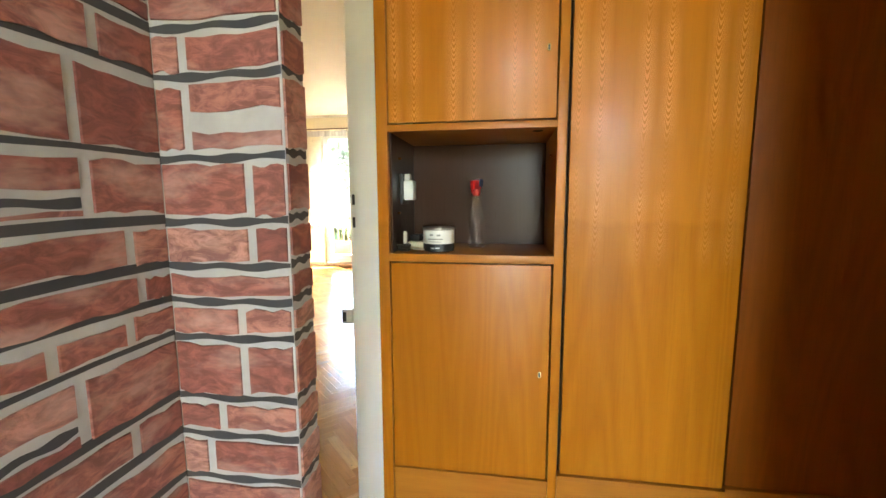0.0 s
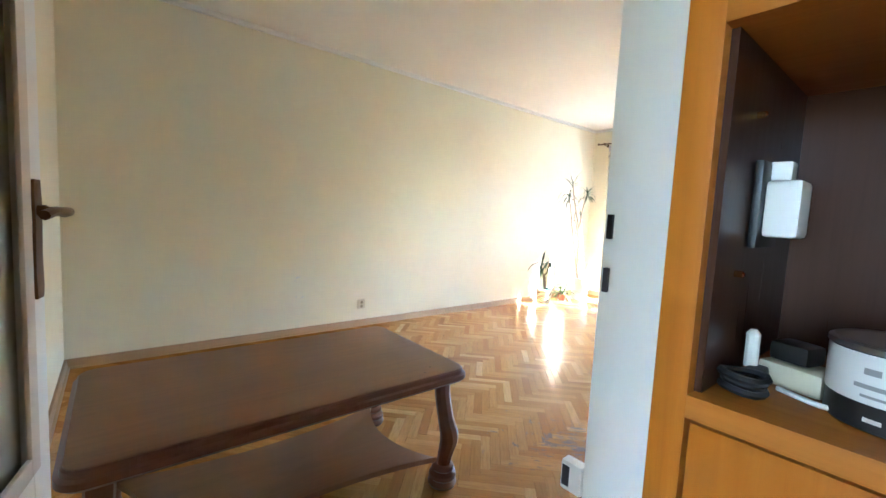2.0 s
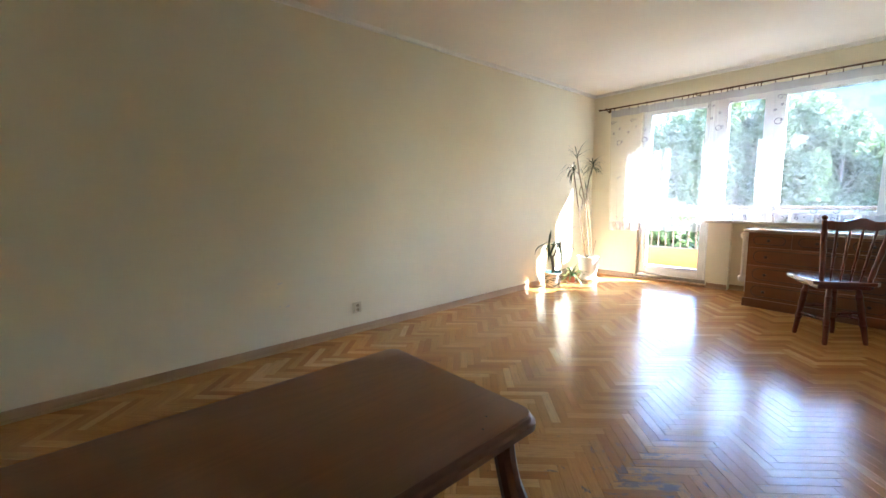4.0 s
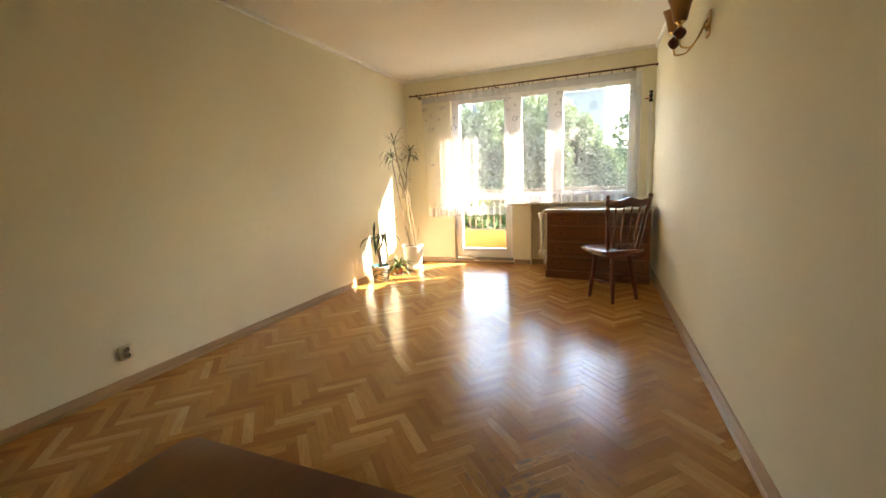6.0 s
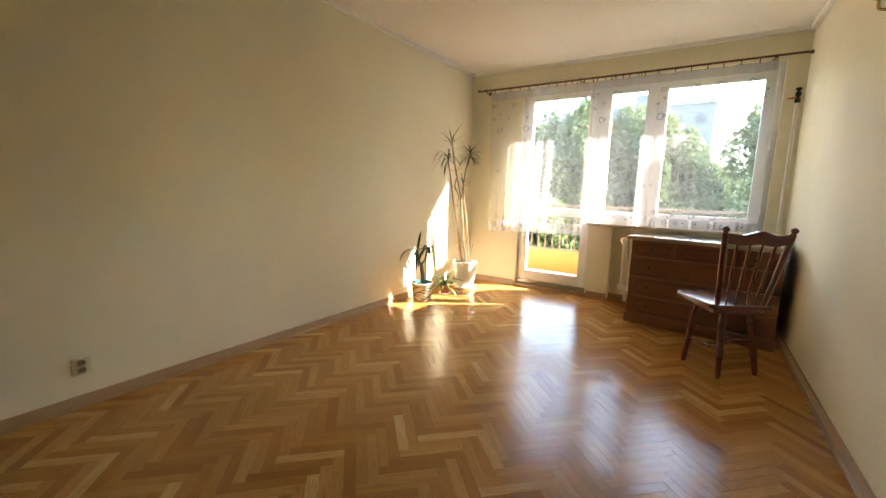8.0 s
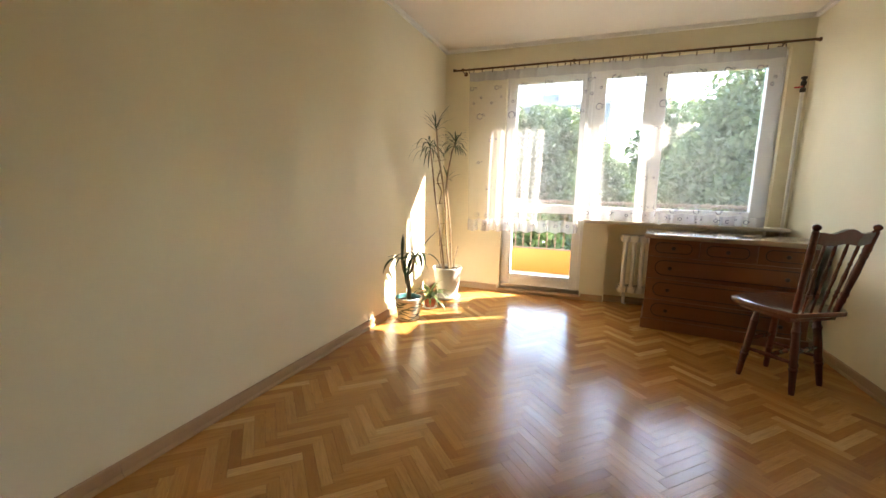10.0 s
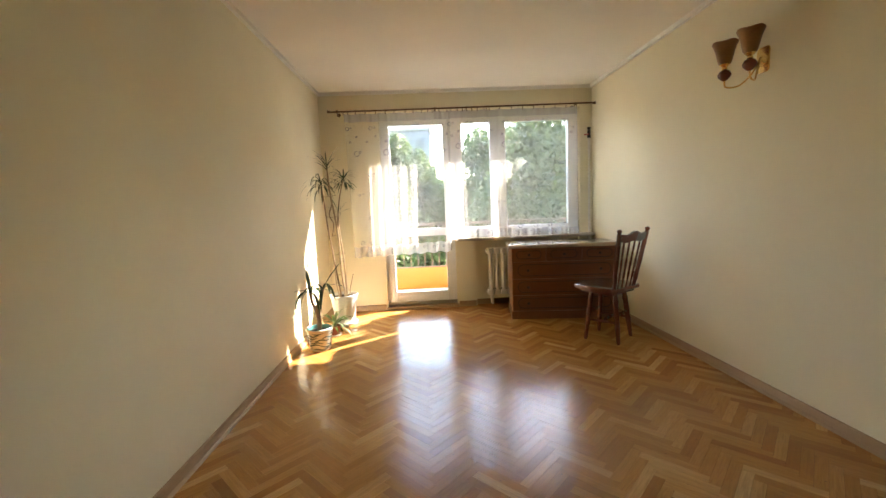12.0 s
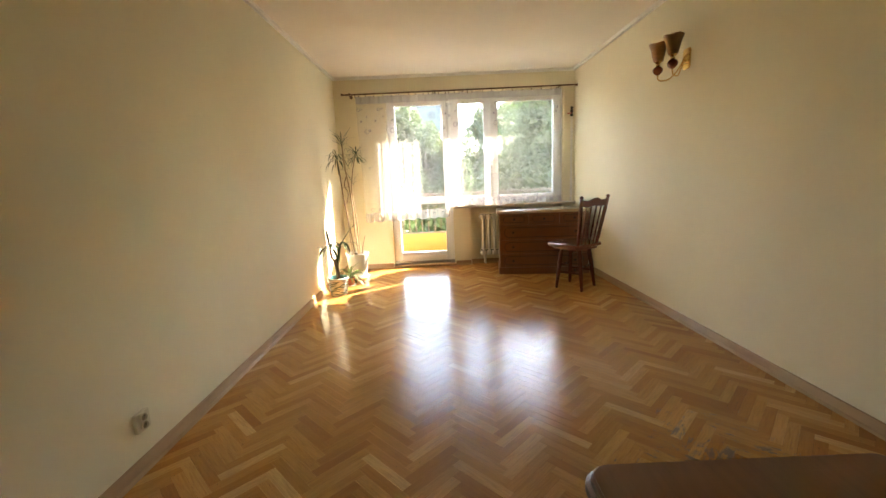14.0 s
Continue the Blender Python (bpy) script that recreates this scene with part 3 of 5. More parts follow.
# ---- door frame and door leaf ----
frame_ob = thing("door_1", pose(0, 0, 0), "cream gloss-painted wooden door frame", "door frame", kind=STRUCT)
bm = bmesh.new()
prism(bm, [(-0.095, 1.985), (-0.095, 2.06), (-0.215, 2.06), (-0.215, 2.005), (-0.19, 2.005), (-0.185, 1.985)], 0.0, 2.07, 0.003)
prism(bm, [(-0.215, 2.022), (-0.235, 2.022), (-0.245, 2.06), (-0.245, 2.115), (-0.215, 2.115)], 0.0, 2.07, 0.003)
part("jamb", bm, JAMBPAINT, frame_ob)
part("jamb", prism(bmesh.new(), [(-0.095, 1.134), (-0.225, 1.134), (-0.225, 1.162), (-0.20, 1.162), (-0.20, 1.172), (-0.095, 1.172)], 0.0, 2.07, 0.003), JAMBPAINT, frame_ob)
part("head", block(-0.225, 1.172, 2.03, -0.095, 1.985, 2.07, 0.003), JAMBPAINT, frame_ob)
part("threshold", block(-0.23, 1.172, -0.012, -0.10, 1.985, 0.006, 0.003), BASEWOOD, frame_ob, "worn wooden door sill")
for z, h in ((1.161, 0.036), (1.082, 0.036)):
    part("strike_plate", block(-0.219, 1.999, z - h / 2, -0.211, 2.012, z + h / 2, 0.001), DARKMETAL, frame_ob, "dark steel strike plate")
bm = box(bmesh.new(), -0.285, 2.034, 0.704, -0.246, 2.056, 0.756, 0.004)
part("lock_keeper", bm, JAMBPAINT, frame_ob, "painted lock keeper with a dark slot")
part("slot", block(-0.282, 2.0335, 0.712, -0.268, 2.036, 0.748), BLACKPL, frame_ob)

LW = 0.795
leaf = thing("room_door", pose(-0.215, 1.158, 0.008, 0, 0, 169.0), "white panelled door with frosted glass, standing open", "door")
bm = bmesh.new()
box(bm, 0.0, -0.02, 0.0, 0.11, 0.02, 2.0, 0.003)
box(bm, LW - 0.075, -0.02, 0.0, LW, 0.02, 2.0, 0.003)
box(bm, 0.11, -0.02, 1.88, LW - 0.075, 0.02, 2.0, 0.003)
box(bm, 0.11, -0.02, 0.0, LW - 0.075, 0.02, 0.66, 0.003)
part("leaf_frame", bm, DOORPAINT, leaf)
for y in (-0.026, 0.018):
    part("glazing_bead", ring_frame(0.10, 0.65, LW - 0.065, 1.89, 0.035, y, y + 0.008, 0.002), BEADPAINT, leaf, "greyed painted glazing bead")
pane = part("glass", block(0.112, -0.003, 0.662, LW - 0.077, 0.003, 1.878), FROST, leaf, "frosted patterned glass")
pane.visible_shadow = False
for s in (-1, 1):
    bm = prism(bmesh.new(), [(-0.014, -0.11), (0.014, -0.11), (0.018, -0.09), (0.013, -0.03), (0.018, 0.06), (0.014, 0.11), (-0.014, 0.11), (-0.018, 0.09), (-0.013, 0.03), (-0.018, -0.06)], 0, 0.005, 0.0015, pose(LW - 0.035, s * 0.0205, 1.075, -90 * s, 0, 0))
    plate = part("handle_plate", bm, BRONZE, leaf, "dark bronze backplate")
    bm = bmesh.new()
    lathe(bm, [(0.011, 0), (0.011, 0.012), (0.008, 0.016), (0.008, 0.045)], 12, pose(LW - 0.035, s * 0.024, 1.128, -90 * s, 0, 0))
    tube(bm, curve_pts([(LW - 0.035, s * 0.068, 1.128), (LW - 0.07, s * 0.072, 1.127), (LW - 0.11, s * 0.070, 1.130), (LW - 0.145, s * 0.066, 1.124)], 5), 0.0085, 8)
    part("handle", bm, BRONZE, plate)

# ---- balcony door and window ----
FY = YW + 0.06
door = thing("balcony_door", pose(0, 0, 0), "white plastic balcony door with two panes", "balcony door", kind=STRUCT)
part("door_frame", ring_frame(DX0, 0.03, DX1, 2.358, 0.075, FY + 0.01, FY + 0.07), PVC, door)
sash = part("sash", ring_frame(DX0 + 0.035, 0.075, DX1 - 0.035, 2.29, 0.075, FY - 0.012, FY + 0.055), PVC, door)
part("transom", block(DX0 + 0.11, FY - 0.010, 0.885, DX1 - 0.11, FY + 0.053, 0.975, 0.004), PVC, door)
part("bottom_rail", block(DX0 + 0.11, FY - 0.010, 0.14, DX1 - 0.11, FY + 0.053, 0.20, 0.004), PVC, door)
for z0, z1 in ((0.19, 0.89), (0.97, 2.225)):
    p = part("pane", block(DX0 + 0.10, FY + 0.030, z0, DX1 - 0.10, FY + 0.036, z1), GLASS, door, "clear glass")
    p.visible_shadow = False
part("threshold", block(DX0 - 0.01, YW - 0.055, 0.0, DX1 + 0.02, FY + 0.02, 0.032, 0.005), BASEWOODX, door, "worn wooden threshold")
part("sill_strip", block(DX0, FY - 0.02, 0.034, DX1, FY + 0.012, 0.074, 0.003), STEEL, door, "dull metal weather strip")
for z in (0.35, 1.25, 2.1):
    bm = lathe(bmesh.new(), [(0.008, 0), (0.009, 0.005), (0.009, 0.07), (0.008, 0.075)], 10, pose(DX0 + 0.03, FY - 0.014, z))
    part("hinge", bm, PVC, door)
bm = block(DX1 - 0.085, FY - 0.022, 0.99, DX1 - 0.055, FY - 0.010, 1.12, 0.003)
box(bm, DX1 - 0.078, FY - 0.055, 1.06, DX1 - 0.062, FY - 0.02, 1.076, 0.003)
box(bm, DX1 - 0.080, FY - 0.065, 0.95, DX1 - 0.060, FY - 0.050, 1.08, 0.005)
part("handle", bm, PVC, door)

win = thing("window_1", pose(0, 0, 0), "white plastic window with a narrow and a wide sash", "window", kind=STRUCT)
part("window_frame", ring_frame(DX1 + 0.002, WZ0, WX1, WZ1 - 0.002, 0.07, FY + 0.01, FY + 0.07), PVC, win)
part("mullion", block(-1.475, FY + 0.008, WZ0 + 0.05, -1.415, FY + 0.068, WZ1 - 0.07, 0.004), PVC, win)
for x0, x1 in ((-1.965, -1.455), (-1.435, -0.505)):
    sash = part("sash", ring_frame(x0, WZ0 + 0.035, x1, WZ1 - 0.055, 0.085, FY - 0.012, FY + 0.055), PVC, win)
    p = part("pane", block(x0 + 0.08, FY + 0.030, WZ0 + 0.11, x1 - 0.08, FY + 0.036, WZ1 - 0.13), GLASS, sash, "clear glass")
    p.visible_shadow = False
for z in (1.0, 1.6, 2.15):
    part("hinge", lathe(bmesh.new(), [(0.008, 0), (0.009, 0.005), (0.009, 0.06), (0.008, 0.065)], 10, pose(-0.50, FY - 0.014, z)), PVC, win)
bm = block(-1.445, FY - 0.022, 1.50, -1.415, FY - 0.010, 1.63, 0.003)
box(bm, -1.440, FY - 0.065, 1.45, -1.420, FY - 0.050, 1.58, 0.005)
box(bm, -1.437, FY - 0.055, 1.555, -1.423, FY - 0.02, 1.571, 0.002)
part("handle", bm, PVC, win)
single("window_sill", prism(bmesh.new(), rounded(DX1 + 0.005, YW - 0.16, -0.335, FY + 0.012, 0.012, 3), WZ0 - 0.032, WZ0 - 0.001, 0.006), SILLMAT, "pale terrazzo inner window sill", "window sill", kind=STRUCT)

# ---- hall: wardrobe wall ----
WY, WTOP = 1.92, 2.56


def keyhole(parent, x, z):
    bm = prism(bmesh.new(), rounded(-0.005, -0.011, 0.005, 0.011, 0.004, 3), 0, 0.002, 0, pose(x, WY + 0.001, z, 90, 0, 0))
    k = part("keyhole_plate", bm, BRASS, parent, "small brass keyhole plate")
    part("keyhole", prism(bmesh.new(), rounded(-0.0025, -0.008, 0.0025, 0.008, 0.002, 3), 0, 0.003, 0, pose(x, WY + 0.0005, z, 90, 0, 0)), BLACKPL, k)


unit = thing("wardrobe_unit", pose(0, 0, 0), "honey-coloured veneer cupboard with an open niche", "wardrobe", "built-in wardrobe")
part("side_panel", block(-0.100, WY - 0.004, 0.0, -0.064, 2.05, WTOP, 0.001), VENEER, unit)
part("side_panel", block(0.458, WY - 0.004, 0.0, 0.486, 2.55, WTOP, 0.001), VENEER, unit)
part("plinth", block(-0.064, WY + 0.012, 0.0, 0.458, WY + 0.03, 0.232), VENEERX, unit)
part("bottom", block(-0.064, WY + 0.002, 0.212, 0.458, 2.27, 0.232), VENEERX, unit)
part("niche_shelf", block(-0.064, WY - 0.006, 0.960, 0.458, 2.27, 0.986, 0.0015), VENEERX, unit)
part("niche_top", block(-0.064, WY - 0.006, 1.372, 0.458, 2.27, 1.394, 0.0015), VENEERX, unit)
part("niche_back", block(-0.064, 2.255, 0.986, 0.458, 2.272, 1.372), NICHE, unit, "dark brown niche back board")
part("niche_side", block(-0.0638, WY + 0.014, 0.986, -0.056, 2.255, 1.372), NICHE, unit, "dark brown niche lining")
part("inner_back", block(-0.064, 2.275, 0.0, 0.458, 2.29, WTOP), DARKGAP, unit)
d = part("cupboard_door", block(-0.060, WY, 0.240, 0.452, WY + 0.018, 0.955, 0.0015), VENEER, unit, "glossy honey veneer door with keyhole")
keyhole(d, 0.424, 0.600)
d = part("cupboard_door", block(-0.060, WY, 1.400, 0.454, WY + 0.018, WTOP - 0.005, 0.0015), VENEER, unit, "glossy honey veneer door with keyhole")
keyhole(d, 0.428, 1.600)
part("shelf_hole", lathe(bmesh.new(), [(0.016, 0), (0.016, 0.002)], 16, pose(0.405, WY + 0.05, 1.3705)), DARKGAP, unit)
for x, y, z in ((-0.0555, 2.02, 1.30), (-0.0555, 2.00, 1.115), (0.4575, 2.02, 1.30)):
    part("shelf_pin", lathe(bmesh.new(), [(0.004, 0), (0.004, 0.008), (0.002, 0.010)], 8, pose(x, y, z, 0, 90 if x < 0 else -90, 0)), BRASS, unit)

unit = thing("wardrobe_unit", pose(0, 0, 0), "tall wardrobe with a flame-grained honey veneer door", "wardrobe", "built-in wardrobe")
part("carcass", block(0.490, WY + 0.022, 0.0, 0.985, 2.55, WTOP), DARKGAP, unit)
part("plinth", block(0.488, WY + 0.002, 0.0, 0.988, WY + 0.02, 0.255), VENEERX, unit)
part("door", block(0.496, WY - 0.002, 0.268, 0.984, WY + 0.018, WTOP - 0.005, 0.0015), VENEER, unit)
part("bottom_rail", block(0.488, WY - 0.010, 0.250, 0.988, WY + 0.02, 0.264, 0.001), VENEERX, unit)
# this unit's door carries the shade of the hall in its veneer colour
unit = thing("wardrobe_unit", pose(0, 0, 0), "tall wardrobe with a honey veneer door, coloured red-brown for shade", "wardrobe", "built-in wardrobe")
part("carcass", block(0.992, WY + 0.022, 0.0, 1.69, 2.55, WTOP), DARKGAP, unit)
part("plinth", block(0.989, WY + 0.002, 0.0, 1.692, WY + 0.02, 0.265), VENEERX, unit)
part("door", block(0.990, WY - 0.002, 0.278, 1.690, WY + 0.018, WTOP - 0.005, 0.0015), SHADEDVENEER, unit)
part("bottom_rail", block(0.989, WY - 0.010, 0.260, 1.692, WY + 0.02, 0.274, 0.001), VENEERX, unit)
single("wardrobe_fascia", block(-0.100, WY, WTOP, 1.70, WY + 0.02, TOP + 0.003), VENEERX, "narrow veneer strip between wardrobe and ceiling", "trim", kind=STRUCT)

# things in the niche
NZ = 0.986
tin = thing("paint_tin", pose(0.083, 2.020, NZ, 0, 0, 20) @ Matrix.Diagonal((1.1, 1.1, 1.02, 1)), "small white and black labelled paint tin", "tin")
part("can", lathe(bmesh.new(), [(0.046, 0), (0.048, 0.002), (0.048, 0.074), (0.046, 0.076)], 32), BLACKPL, tin, "black lower band of the tin")
part("label_band", lathe(bmesh.new(), [(0.0484, 0.026), (0.0488, 0.027), (0.0488, 0.070), (0.0484, 0.071)], 32), TINLABEL, tin, "off-white paper label")
part("rim", lathe(bmesh.new(), [(0.047, 0.0715), (0.0498, 0.0725), (0.0498, 0.0775), (0.046, 0.0785)], 32), STEEL, tin, "steel rim")
part("lid", lathe(bmesh.new(), [(0.001, 0.0762), (0.043, 0.0762), (0.045, 0.0795), (0.046, 0.0795), (0.046, 0.0765)], 32), STEEL, tin, "pale metal lid")


def curved_mark(a0, a1, z0, z1, r):
    bm = bmesh.new()
    n = 5
    lo = [bm.verts.new((r * math.cos(radians(a0 + (a1 - a0) * k / n)), r * math.sin(radians(a0 + (a1 - a0) * k / n)), z0)) for k in range(n + 1)]
    hi = [bm.verts.new((v.co.x, v.co.y, z1)) for v in lo]
    for k in range(n):
        bm.faces.new((lo[k], lo[k + 1], hi[k + 1], hi[k]))
    return bm


for a0, a1, z0, z1, mt in ((-135, -122, 0.053, 0.059, LABELINK), (-108, -95, 0.052, 0.058, LABELINK), (-142, -86, 0.040, 0.044, LABELINK), (-136, -92, 0.032, 0.0345, LABELINK), (-132, -118, 0.010, 0.014, TINLABEL), (-114, -98, 0.011, 0.015, TINLABEL)):
    part("print_mark", curved_mark(a0, a1, z0, z1, 0.0491 if z0 > 0.026 else 0.0484), mt, tin)

spray = thing("spray_bottle", pose(0.205, 2.115, NZ, 0, 0, 235) @ Matrix.Diagonal((0.82, 0.82, 1.0, 1)), "clear plastic spray bottle with red trigger head", "spray bottle")
b = part("bottle", lathe(bmesh.new(), [(0.032, 0.0), (0.036, 0.004), (0.036, 0.05), (0.039, 0.085), (0.035, 0.115), (0.024, 0.150), (0.015, 0.172), (0.013, 0.192)], 28), BOTTLE, spray, "clear plastic bottle")
b.visible_shadow = False
part("liquid", lathe(bmesh.new(), [(0.030, 0.003), (0.0335, 0.006), (0.0335, 0.022)], 24), LIQUID, spray, "a little clear liquid left")
part("dip_tube", tube(bmesh.new(), [(0, 0, 0.008), (0.004, 0, 0.1), (0, 0, 0.195)], 0.0013, 6), LIQUID, spray)
bm = lathe(bmesh.new(), [(0.0155, 0.188), (0.0165, 0.190), (0.0165, 0.208), (0.014, 0.211)], 20)
box(bm, -0.020, -0.012, 0.209, 0.030, 0.012, 0.242, 0.006)
box(bm, 0.022, -0.008, 0.222, 0.034, 0.008, 0.240, 0.003)
tube(bm, curve_pts([(0.026, 0, 0.224), (0.031, 0, 0.214), (0.029, 0, 0.206), (0.031, 0, 0.198)], 4), [0.006] * 12 + [0.004], 8)
part("trigger_head", bm, REDPL, spray, "red trigger head")
part("cap", block(-0.030, -0.0135, 0.218, -0.004, 0.0135, 0.248, 0.005), BLUEPL, spray, "dark blue cap")

plug = thing("charger_plug", pose(-0.056, 2.075, 1.165), "white plug-in adapter on a wall socket", "adapter")
part("backplate", block(0.0005, -0.045, -0.02, 0.010, 0.050, 0.085, 0.003), BLACKPL, plug, "dark socket plate")
part("body", block(0.010, -0.032, -0.006, 0.045, 0.020, 0.062, 0.006), WHITEPL, plug)
part("body", block(0.010, 0.022, -0.004, 0.040, 0.034, 0.060, 0.005), WHITEPL, plug)
part("plug_head", prism(bmesh.new(), rounded(-0.016, -0.016, 0.016, 0.016, 0.008, 4), 0.038, 0.06, 0.003, pose(0.0, 0.004, 0.030, 0, 90, 0) @ pose(0, 0, -0.02)), WHITEPL, plug)
part("switch", block(0.008, -0.012, 0.063, 0.030, 0.012, 0.086, 0.003), WHITEPL, plug)

adapter = thing("power_adapter", pose(0.0, 2.05, NZ, 0, 0, -18) @ Matrix.Diagonal((1.25, 1.25, 1.3, 1)), "pale and dark plug adapter with a coiled lead", "adapter")
part("block", block(-0.022, -0.018, 0.001, 0.030, 0.022, 0.022, 0.005), SOCKETP, adapter, "ivory plastic block")
part("block", block(-0.018, -0.010, 0.0222, 0.014, 0.020, 0.040, 0.005), BLACKPL, adapter, "black plastic plug")
part("lead", tube(bmesh.new(), curve_pts([(0.028, -0.004, 0.010), (0.052, -0.016, 0.006), (0.040, -0.034, 0.004), (0.004, -0.030, 0.004)], 8), 0.0022, 6), WHITEPL, adapter)
cable = thing("cable_coil", pose(-0.030, 1.975, NZ, 0, 0, 0) @ Matrix.Diagonal((1.2, 1.2, 1.3, 1)), "small coil of black cable with a plug", "cable")
bm = bmesh.new()
for r, h in ((0.017, 0.005), (0.015, 0.011), (0.018, 0.016)):
    tube(bm, [(r * math.cos(a * 0.5), r * 0.8 * math.sin(a * 0.5), h + 0.001 * math.sin(a)) for a in range(14)], 0.0035, 6)
part("coil", bm, BLACKPL, cable)
part("plug", block(-0.006, 0.016, 0.001, 0.010, 0.045, 0.018, 0.004), BLACKPL, cable)
part("prong", lathe(bmesh.new(), [(0.006, 0), (0.006, 0.03), (0.003, 0.034)], 10, pose(-0.004, 0.036, 0.016)), WHITEPL, cable)

# ---- room: low table ----
TX, TY, TH, TWX, TWY = -1.480, 1.956, 0.527, 0.757, 1.285
table = thing("coffee_table", pose(TX, TY, 0), "dark brown wooden coffee table with moulded edge and shelf", "coffee table")
hx, hy = TWX / 2, TWY / 2
bm = bmesh.new()
lay = [(0.012, TH - 0.052, 0.052), (0.0, TH - 0.040, 0.060), (0.0, TH - 0.022, 0.060), (0.010, TH - 0.018, 0.055), (0.012, TH - 0.004, 0.052), (0.017, TH, 0.048)]
rings = [[bm.verts.new((x, y, z)) for x, y in rounded(-hx + i, -hy + i, hx - i, hy - i, r, 6)] for i, z, r in lay]
for a, b in zip(rings, rings[1:]):
    for k in range(len(a)):
        bm.faces.new((a[k], a[(k + 1) % len(a)], b[(k + 1) % len(a)], b[k]))
bm.faces.new(rings[0][::-1]), bm.faces.new(rings[-1])
part("tabletop", bm, TABLEEDGE, table, "dark moulded table edge")
part("top_panel", prism(bmesh.new(), rounded(-hx + 0.018, -hy + 0.018, hx - 0.018, hy - 0.018, 0.047, 6), TH + 0.0002, TH + 0.0022), TABLEWOOD, table, "brown scratched tabletop veneer")
for dx, dy in ((0.281, 0.497), (0.319, 0.442)):
    part("pin_hole", lathe(bmesh.new(), [(0.0035, 0.0), (0.0035, 0.0006)], 8, pose(dx, dy, TH + 0.0023)), BLACKPL, table, "small dark hole in the veneer")
part("apron", block(-hx + 0.10, -hy + 0.10, TH - 0.085, hx - 0.10, hy - 0.10, TH - 0.053), TABLEEDGE, table)
sh = []
for k in range(4):
    p, q = [(hx - 0.09, hy - 0.09), (-hx + 0.09, hy - 0.09), (-hx + 0.09, -hy + 0.09), (hx - 0.09, -hy + 0.09)][k], [(-hx + 0.09, hy - 0.09), (-hx + 0.09, -hy + 0.09), (hx - 0.09, -hy + 0.09), (hx - 0.09, hy - 0.09)][k]
    n = Vector((-(p[0] + q[0]) / 2, -(p[1] + q[1]) / 2, 0)).normalized()
    dip = 0.10 if k % 2 == 0 else 0.085
    for j in range(12):
        s = j / 12
        o = dip * math.sin(math.pi * s) ** 0.8
        sh.append((p[0] + (q[0] - p[0]) * s + n.x * o, p[1] + (q[1] - p[1]) * s + n.y * o))
part("lower_shelf", prism(bmesh.new(), sh, 0.094, 0.116, 0.004), TABLEWOOD, table, "brown lower shelf with curved sides")
for sx in (-1, 1):
    for sy in (-1, 1):
        bm = bmesh.new()
        o = Vector((sx, sy, 0)) * 0.7071
        base = Vector((sx * (hx - 0.085), sy * (hy - 0.085), 0))
        path = curve_pts([base + o * d + Vector((0, 0, z)) for d, z in ((0.0, TH - 0.053), (0.004, 0.40), (0.022, 0.30), (0.042, 0.22), (0.030, 0.15), (0.018, 0.08))], 5)
        n = len(path)
        tube(bm, path, [0.034 - 0.004 * k / n + 0.008 * math.exp(-((k / n - 0.58) / 0.16) ** 2) for k in range(n)], 10)
        leg = part("leg", bm, TABLEEDGE, table)
        bm = lathe(bmesh.new(), [(0.040, 0.0), (0.056, 0.004), (0.062, 0.018), (0.054, 0.032), (0.050, 0.034), (0.059, 0.044), (0.058, 0.058), (0.046, 0.068), (0.040, 0.070), (0.049, 0.080), (0.046, 0.092), (0.030, 0.098)], 20, Matrix.Translation(base + o * 0.020))
        part("foot", bm, TABLEEDGE, leg)

# ---- room: chest of drawers ----
chest = thing("chest_of_drawers", pose(-0.918, 6.660, 0, 0, 0, -6.5), "dark brown wooden chest of drawers with pale top", "chest of drawers")
CW, CD = 0.540, 0.455
part("body", block(-CW, 0.012, 0.087, CW, CD, 0.766, 0.002), CHESTWOOD, chest)
part("plinth", block(-CW - 0.012, -0.012, 0.0, CW + 0.012, CD, 0.087, 0.006), CHESTWOOD, chest)
part("top", prism(bmesh.new(), rounded(-CW - 0.035, -0.040, CW + 0.018, CD + 0.005, 0.02, 4), 0.767, 0.802, 0.010), CHESTTOP, chest, "pale polished chest top")


def stadium(x0, z0, x1, z1, r, y):
    return [(x, y, z) for x, z in rounded(x0, z0, x1, z1, r, 8)]


def drawer(x0, x1, z0, z1, knobs):
    d = part("drawer", block(x0 + 0.004, -0.004, z0 + 0.004, x1 - 0.004, 0.014, z1 - 0.004, 0.003), CHESTWOOD, chest)
    pts = stadium(x0 + 0.05 if len(knobs) == 1 else x0 + 0.06, z0 + 0.032, x1 - 0.05 if len(knobs) == 1 else x1 - 0.06, z1 - 0.032, (z1 - z0) / 2 - 0.034, -0.0045)
    part("carved_line", tube(bmesh.new(), pts + [pts[0]], 0.0038, 6), CHESTLINE, d, "dark carved oval line")
    for x in knobs:
        part("knob", lathe(bmesh.new(), [(0.010, 0), (0.007, 0.008), (0.013, 0.014), (0.015, 0.022), (0.009, 0.028)], 14, pose(x, -0.003, (z0 + z1) / 2, 90, 0, 0)), CHESTLINE, d, "dark turned knob")


for x0, x1 in ((-CW, -0.185), (-0.185, 0.185), (0.185, CW)):
    drawer(x0, x1, 0.620, 0.766, [(x0 + x1) / 2])
for z0, z1 in ((0.087, 0.259), (0.259, 0.436), (0.436, 0.620)):
    drawer(-CW, CW, z0, z1, [-CW + 0.165, CW - 0.165])

